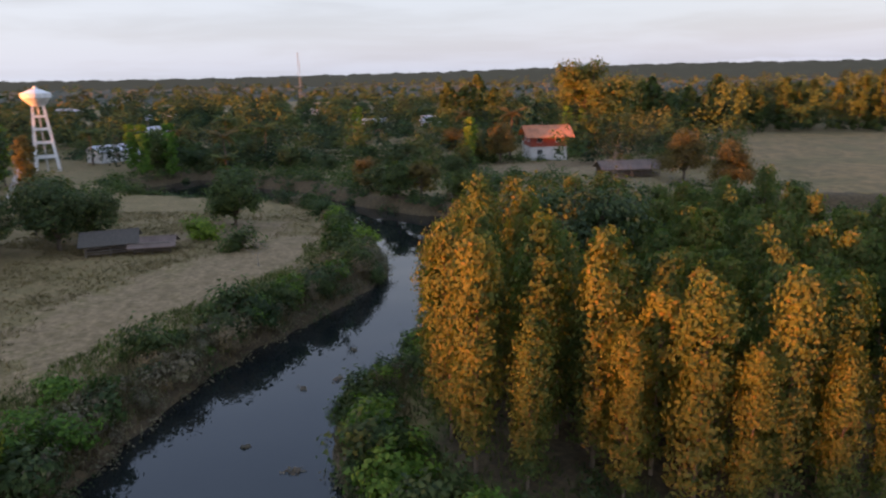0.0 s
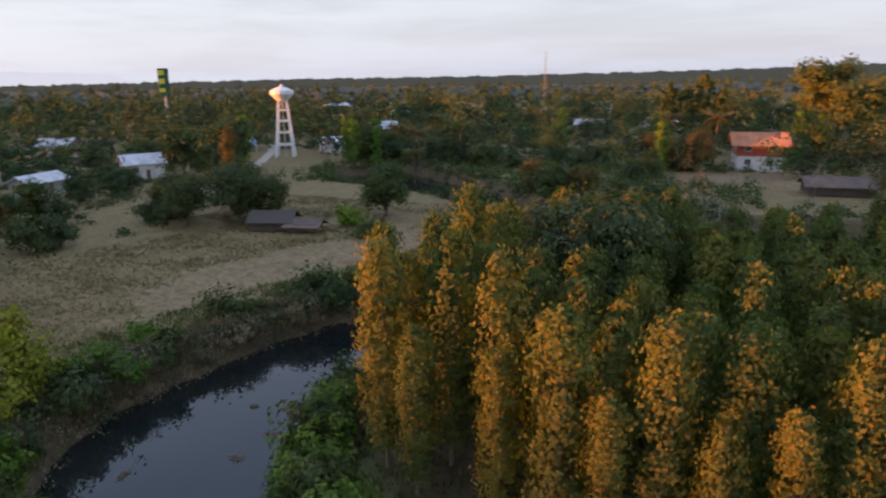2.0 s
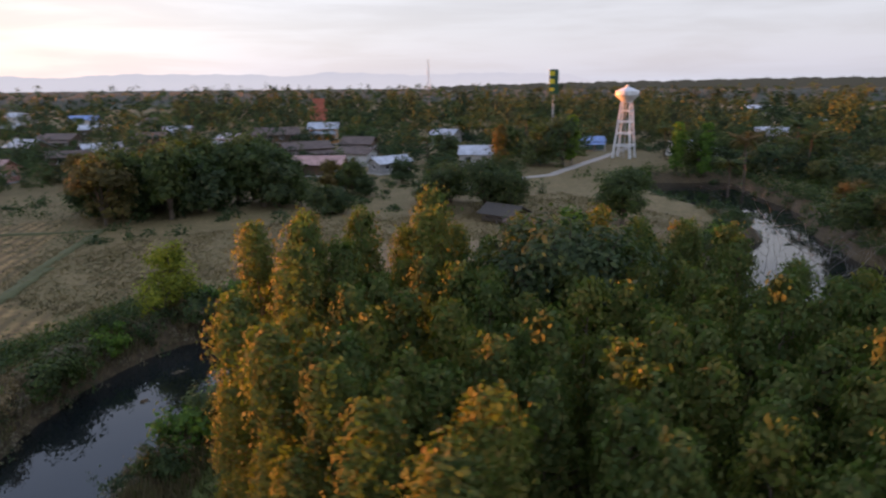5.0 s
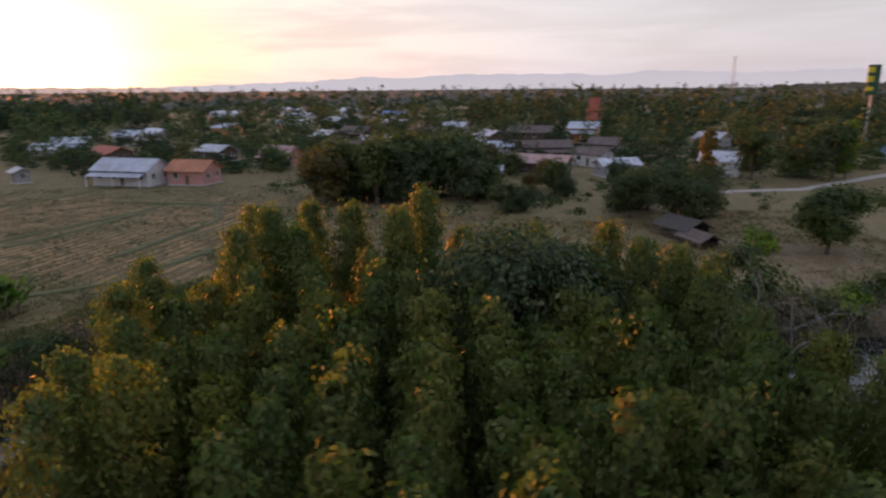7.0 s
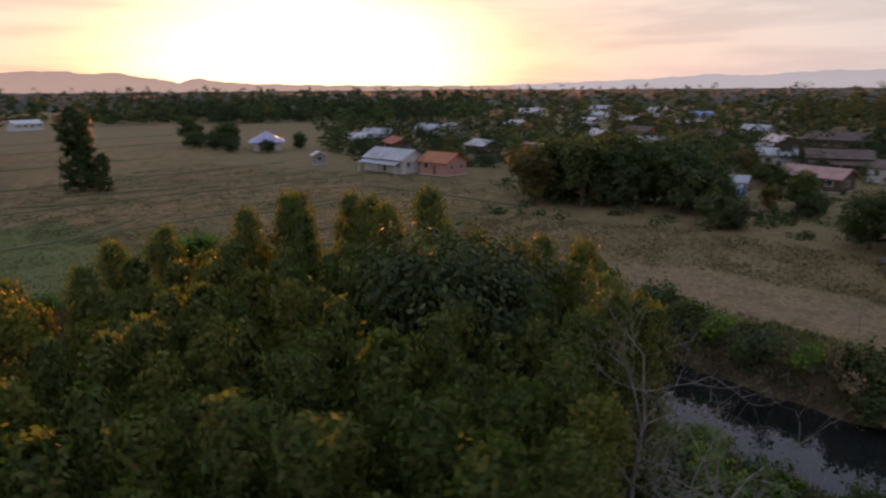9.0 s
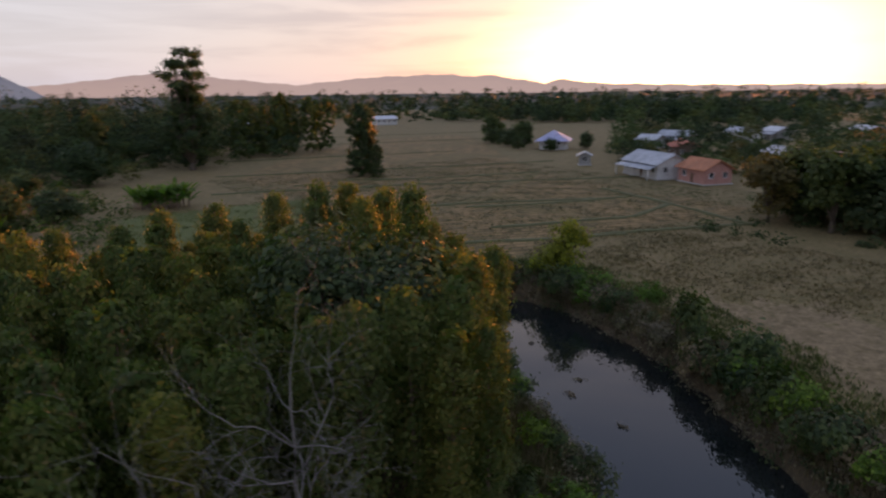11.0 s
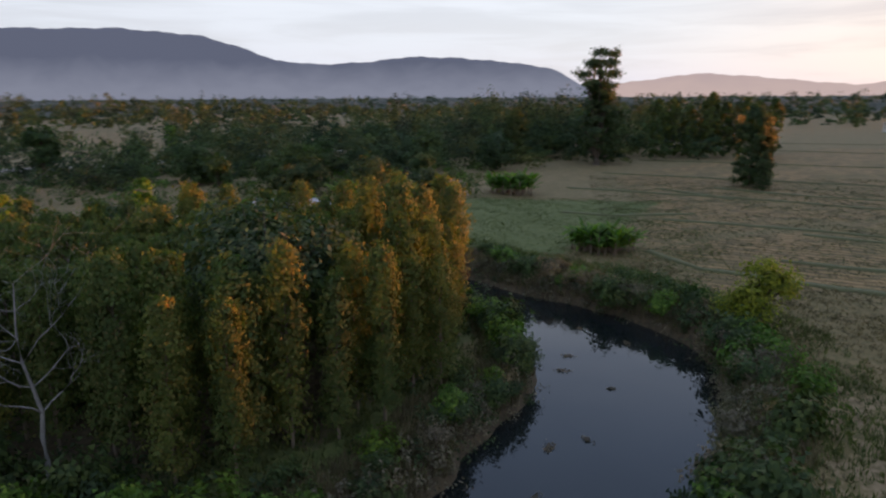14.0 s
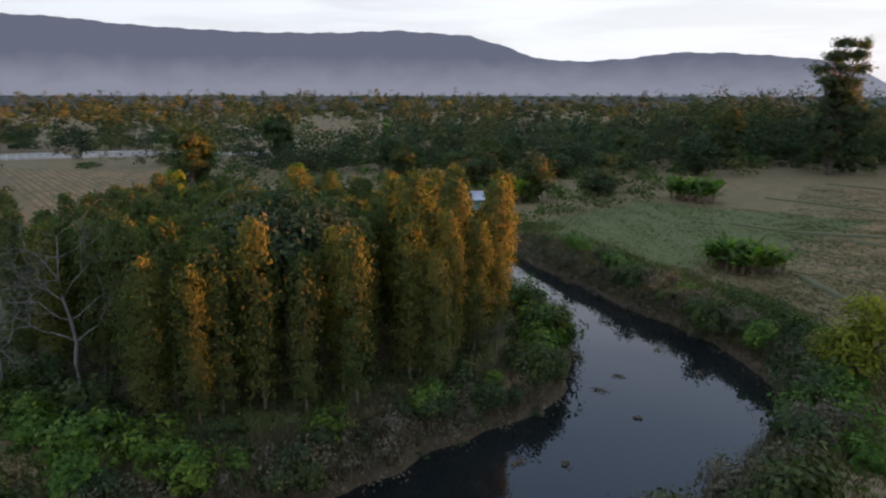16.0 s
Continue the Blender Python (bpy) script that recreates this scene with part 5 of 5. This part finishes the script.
def scrub(name, n, x0, x1, y0, y1, d0, d1, w0, w1, h0, h1, material, label, per=80, size=0.24, clear=()):
    x, y = rng.uniform(x0, x1, n * 16), rng.uniform(y0, y1, n * 16)
    d = river_distance(x, y)
    ok = (d > d0) & (d < d1) & (np.min([np.hypot(x - v[0], y - v[1]) for v in VILLAGE], 0) > 6)
    for p in clear:
        ok &= signed(p, x, y) > 1.5
    x, y = x[ok][:n], y[ok][:n]
    n = len(x)
    w, h = rng.uniform(w0, w1, n), rng.uniform(h0, h1, n)
    dirs = rng.normal(size=(n, per, 3))
    dirs /= np.linalg.norm(dirs, axis=2, keepdims=True)
    dirs[..., 2] = np.abs(dirs[..., 2])
    lump = 1 + 0.35 * np.sin(dirs[..., :1] * 5 + x[:, None, None]) * np.sin(dirs[..., 1:2] * 5 + y[:, None, None])
    c = np.stack([x, y, ground_height(x, y) - 0.1], -1)[:, None] + dirs * np.stack([w, w, h], -1)[:, None] * lump * rng.uniform(0.3, 1.0, (n, per, 1)) ** 0.6
    me = quads_mesh(name, leaves(c.reshape(-1, 3), dirs.reshape(-1, 3), size), material)
    return tagged(new(name, me), label, "scrub", kind="stuff")


OPEN = FIELDS + BARE + LUSH[:1]
scrub("scrub", 330, -75, 25, 78, 128, 0.2, 60, 1.2, 3.0, 1.0, 3.0, LEAF_MID, "dense green scrub beyond the pond", clear=OPEN)
scrub("scrub", 120, -75, 25, 78, 135, 0.2, 60, 1.5, 3.2, 1.5, 4.2, LEAF_DARK, "dark thicket beyond the pond", clear=OPEN)
scrub("scrub", 260, 8, 120, -150, -48, 2, 300, 1.2, 3.4, 1.2, 4.0, LEAF_MID, "overgrown green thicket east of the fields", size=0.3, clear=OPEN)
scrub("scrub", 90, 12, 110, -140, -50, 2, 300, 1.2, 3.0, 1.2, 3.4, LEAF_BRIGHT, "fresh green thicket east of the fields", size=0.3, clear=OPEN)
scrub("scrub", 130, 6, 75, 16, 82, 0.0, 12, 1.0, 2.6, 0.8, 2.6, LEAF_DARK, "dark scrub along the side channel", clear=OPEN)
scrub("scrub", 150, -105, -60, -32, 70, 6, 300, 0.8, 2.6, 0.8, 2.8, LEAF_DARK, "dark undergrowth along the village edge", clear=OPEN)
scrub("scrub", 520, -32, 14, -46, 40, -1.1, 1.2, 0.4, 1.3, 0.5, 1.7, LEAF_DRY, "dry brown twiggy growth at the waterline", per=70, size=0.11)
scrub("scrub", 190, -32, 14, -46, 40, -1.0, 1.7, 0.5, 1.4, 0.5, 1.5, LEAF_DARK, "dark weeds at the waterline", per=70, size=0.13)
scrub("scrub", 220, -82, 32, 38, 122, -1.0, 2.6, 0.8, 2.0, 0.6, 1.8, LEAF_DARK, "dark weeds round the pond", per=70, size=0.22)
scrub("scrub", 150, -3, 38, -17, 17, 1.0, 60, 0.6, 1.5, 0.5, 1.7, LEAF_DARK, "dark undergrowth beneath the grove", per=60, size=0.16)
scrub("scrub", 70, -36, -14, -44, -16, 0.5, 6, 0.8, 1.8, 0.9, 2.2, LEAF_MID, "scrub between river and rice field", per=90, size=0.16)


# ---- far woods: what nobody could count ----


def far_woods():
    n = 9000
    u = rng.uniform(0, 1, n)
    dist = 115 * (2300 / 115) ** (u ** 0.95)
    bear = rng.uniform(radians(-48), radians(262), n)
    x, y = -np.sin(bear) * dist, np.cos(bear) * dist
    off = np.min([signed(p, x, y) for p in FIELDS + LUSH], 0) < 4
    off |= (river_distance(x, y) < 4) | (signed(TOWER_VIEW, x, y) < 3)
    deg = np.degrees(bear)
    off |= (deg > 128) & (deg < 170) & (dist < 400)
    off |= (deg > 165) & (deg < 190) & (dist < 150)
    off |= np.min([np.hypot(x - v[0], y - v[1]) for v in VILLAGE], 0) < 7
    off |= np.hypot(x + 105, y + 57) < 16
    off |= signed([(230, -30), (205, -80), (140, -150), (104, -128), (150, -78), (166, -30)], x, y) < 0
    off |= (np.hypot(x + 139, y + 134) < 9) | (np.hypot(x - 24, y - 126) < 14) | (np.hypot(x + 99, y - 117) < 8) | (np.hypot(x + 190, y - 168) < 6)
    x, y, dist = x[~off], y[~off], dist[~off]
    tall_by = np.clip(np.exp(rng.normal(size=len(x)) * 0.5), 0.4, 1.9)
    # belts of tall old trees behind the village and beyond the fields
    for b0, b1, r0, r1, m, up in ((40, 84, 285, 400, 330, 2.1), (20, 45, 215, 330, 120, 2.0), (112, 146, 400, 520, 420, 1.75), (60, 128, 120, 300, 330, 0.85), (116, 137, 378, 402, 100, 1.6), (161, 187, 168, 245, 170, 2.2), (176, 200, 130, 200, 80, 1.2), (-40, -10, 225, 310, 230, 2.2), (-8, 20, 230, 330, 140, 1.8), (184, 262, 150, 330, 90, 1.3), (184, 262, 330, 760, 200, 1.5)):
        bb, rr = np.radians(rng.uniform(b0, b1, m)), rng.uniform(r0, r1, m)
        x, y, dist, tall_by = np.r_[x, -np.sin(bb) * rr], np.r_[y, np.cos(bb) * rr], np.r_[dist, rr], np.r_[tall_by, up * rng.uniform(0.75, 1.1, m)]
    for hx, hy, gap in [(v[0], v[1], 6.5) for v in VILLAGE] + [(-105, -64, 13), (-104, -50, 11), (-139, -134, 9), (-268, 88, 5), (-99, 117, 9), (-94, 108, 9), (-87, 98, 8), (-80, 84, 7), (-92, -58, 10), (-90, -70, 10)]:
        far = np.hypot(x - hx, y - hy) > gap
        x, y, dist, tall_by = x[far], y[far], dist[far], tall_by[far]
    far = (np.min([signed(p, x, y) for p in FIELDS], 0) > 3) & ~((y < -20) & (y > -140) & (x > -112) & (x < 0))
    x, y, dist, tall_by = x[far], y[far], dist[far], tall_by[far]
    n = len(x)
    grow = (dist / 300) ** 0.5
    wide = np.maximum(grow, 0.98)
    w, h = rng.uniform(2.4, 5.0, n) * wide * np.clip(tall_by, 0.6, 1.5) ** 0.6, rng.uniform(3.8, 10.5, n) * (0.72 + 0.25 * wide) * tall_by
    w, h = np.where(dist < 290, w * 1.2, w), h * np.where(dist < 290, 1.1, np.where(dist > 800, 1.3, 1.0))
    # low gardens between the houses
    inner = (np.degrees(np.arctan2(-x, y)) > 52) & (np.degrees(np.arctan2(-x, y)) < 132) & (dist < 275) & (tall_by <= 1.3)
    w, h = np.where(inner, w * 0.75, w), np.where(inner, h * 0.62, h)
    for pick, per, scale, lobes, label in ((dist < 290, 300, 0.37, 8, "dusky trees and thickets round the village"), (dist >= 290, 110, 0.48, 5, "dusky woods of the plain out to the horizon")):
        px, py, pw, ph, pg = x[pick], y[pick], w[pick], h[pick], grow[pick]
        m = len(px)
        # each crown is a heap of lobes; the leaves lie on the lobes
        a, up = rng.uniform(0, 2 * math.pi, (m, lobes)), rng.uniform(0.12, 0.74, (m, lobes))
        up[:, 0] = 0.76
        out = np.sqrt(np.maximum(0.05, 1 - up ** 2)) * rng.uniform(0.3, 0.75, (m, lobes))
        hub = np.stack([px[:, None] + np.cos(a) * out * pw[:, None], py[:, None] + np.sin(a) * out * pw[:, None], 0.4 + up * ph[:, None]], -1)
        rad = rng.uniform(0.34, 0.58, (m, lobes))
        pick_lobe = rng.integers(0, lobes, (m, per))
        rows = np.arange(m)[:, None]
        d = rng.normal(size=(m, per, 3))
        d /= np.linalg.norm(d, axis=2, keepdims=True)
        d[..., 2] = np.abs(d[..., 2]) * 1.1 - 0.3
        c = hub[rows, pick_lobe] + d * rad[rows, pick_lobe][..., None] * np.stack([pw, pw, ph * 0.46], -1)[:, None] * rng.uniform(0.75, 1.06, (m, per, 1))
        c[..., 2] = np.maximum(c[..., 2], 0.3)
        size = np.repeat(scale * np.minimum(pg, 1.55) * np.clip(pw / 4, 0.8, 1.35), per)
        me = quads_mesh("far_woods", leaves(c.reshape(-1, 3), d.reshape(-1, 3), size, lift=1.8, corners=3), LEAF_FAR, 3)
        tone = me.attributes.new("tone", "FLOAT", "FACE")
        tone.data.foreach_set("value", np.repeat(rng.uniform(0, 1, m), per).astype(np.float32))
        tagged(new("far_woods", me), label, "woods", kind="stuff")


far_woods()


def far_canopy():
    """The uneven roof of the woods beyond a kilometre."""
    k = Mat("far_canopy", 1.0)
    v = k.math("ADD", k.math("MULTIPLY", k.noise(0.05, 5), 0.6), k.math("MULTIPLY", k.noise(0.008, 4), 0.4))
    k.base(k.ramp(v, (0.35, (0.024, 0.03, 0.018)), (0.5, (0.044, 0.048, 0.028)), (0.65, (0.075, 0.068, 0.042))))
    ring = [700 * 1.055 ** i for i in range(34)]
    bears = np.radians(np.arange(-52, 266, 0.22))
    B, R = np.meshgrid(bears, ring)
    X, Y = -np.sin(B) * R, np.cos(B) * R
    H = 5.2 + 2.6 * wobble(X * 0.045, Y * 0.045) + 2.2 * wobble(X * 0.19 + 3, Y * 0.17) + 1.6 * rng.normal(size=X.shape) + 5 * np.clip(wobble(X * 0.011, Y * 0.013) - 0.55, 0, 1)
    H = np.where(R < 820, np.minimum(H, 6) * np.clip((R - 700) / 120, 0, 1), H)
    vs = np.stack([X, Y, np.maximum(H, 0.2)], -1).reshape(-1, 3)
    nb = len(bears)
    i = (np.arange(len(ring) - 1)[:, None] * nb + np.arange(nb - 1)[None]).ravel()
    me = mesh_of("far_canopy", vs, np.stack([i, i + 1, i + nb + 1, i + nb], 1).tolist(), k.m)
    return tagged(new("far_canopy", me), "brownish unbroken woods on the far plain", "woods", kind="stuff")


far_canopy()


# ---- grass and weeds ----


def grass(name, n, x0, x1, y0, y1, d0, d1, h, material, label, avoid=(), over=3, blade=0.05):
    x, y = rng.uniform(x0, x1, n * over), rng.uniform(y0, y1, n * over)
    d = river_distance(x, y)
    ok = (d > d0) & (d < d1) & (wobble(x * 0.45 + 4 * np.sin(y * 0.071), y * 0.5 + 4 * np.sin(x * 0.093)) + rng.normal(size=n * over) * 0.8 > -0.2)
    for p in avoid:
        ok &= signed(p, x, y) > 0.5 + rng.uniform(-1.5, 1.0, n * over)
    x, y = x[ok][:n], y[ok][:n]
    z = ground_height(x, y)
    m = len(x)
    k = 4
    b = np.repeat(np.stack([x, y, z - 0.03], -1), k, 0) + rng.normal(size=(m * k, 3)) * (0.13, 0.13, 0)
    a = rng.uniform(0, 6.28, m * k)
    w = np.stack([np.cos(a), np.sin(a), 0 * a], -1) * blade
    tip = b + rng.normal(size=(m * k, 3)) * (0.16, 0.16, 0) + np.stack([0 * a, 0 * a, h * rng.uniform(0.5, 1.3, m * k)], -1)
    me = quads_mesh(name, np.stack([b - w, b + w, tip], 1).reshape(-1, 3), material, 3)
    return tagged(new(name, me), label, "grass", kind="stuff")


grass("grass", 16000, -60, -8, -40, 62, 1.5, 40, 0.28, GRASS_DRY, "tufts of dry yellow grass", BARE + FIELDS)
grass("grass", 12000, -34, 14, -46, 40, -0.4, 3.5, 0.75, GRASS_DRY, "tall dry reeds on the river bank", over=14)
grass("grass", 16000, -36, 40, -60, 40, -0.2, 9, 0.45, GRASS_GREEN, "green grass and weeds on the river bank", over=8)

grass("stubble", 16000, -100, -16, -125, -18, 6, 200, 0.2, GRASS_DRY, "short cut rice stubble", over=2, blade=0.06)
grass("grass", 5000, -95, -18, -110, -30, 4, 200, 0.16, GRASS_GREEN, "green regrowth among the stubble", over=2, blade=0.06)
grass("grass", 8000, -30, 18, -86, -33, 3, 60, 0.2, GRASS_GREEN, "green pasture grass", over=2, blade=0.045)


def floating_weed(x, y, s):
    c = np.stack([rng.normal(size=60) * 0.35 * s, rng.normal(size=60) * 0.2 * s, np.abs(rng.normal(size=60)) * 0.05 + 0.01], -1)
    me = quads_mesh("floating_weed", leaves(c, np.tile((0, 0, 1.0), (60, 1)), 0.1), LEAF_DRY)
    ob = tagged(new("floating_weed", me), "small raft of dry water weed on the river", "water weed")
    ob.matrix_basis = pose(x, y, WATER_Z + 0.005, 0, 0, x * 50)


for x, y, s in ((-9.5, 3.4, 1), (-10.3, -8.8, 1), (-10.8, -12, 0.8), (-12, 2, 0.6), (-14, -6, 0.5), (-9, 9, 0.7), (-16, -16, 0.7), (-12, -19, 0.5)):
    floating_weed(x, y, s)
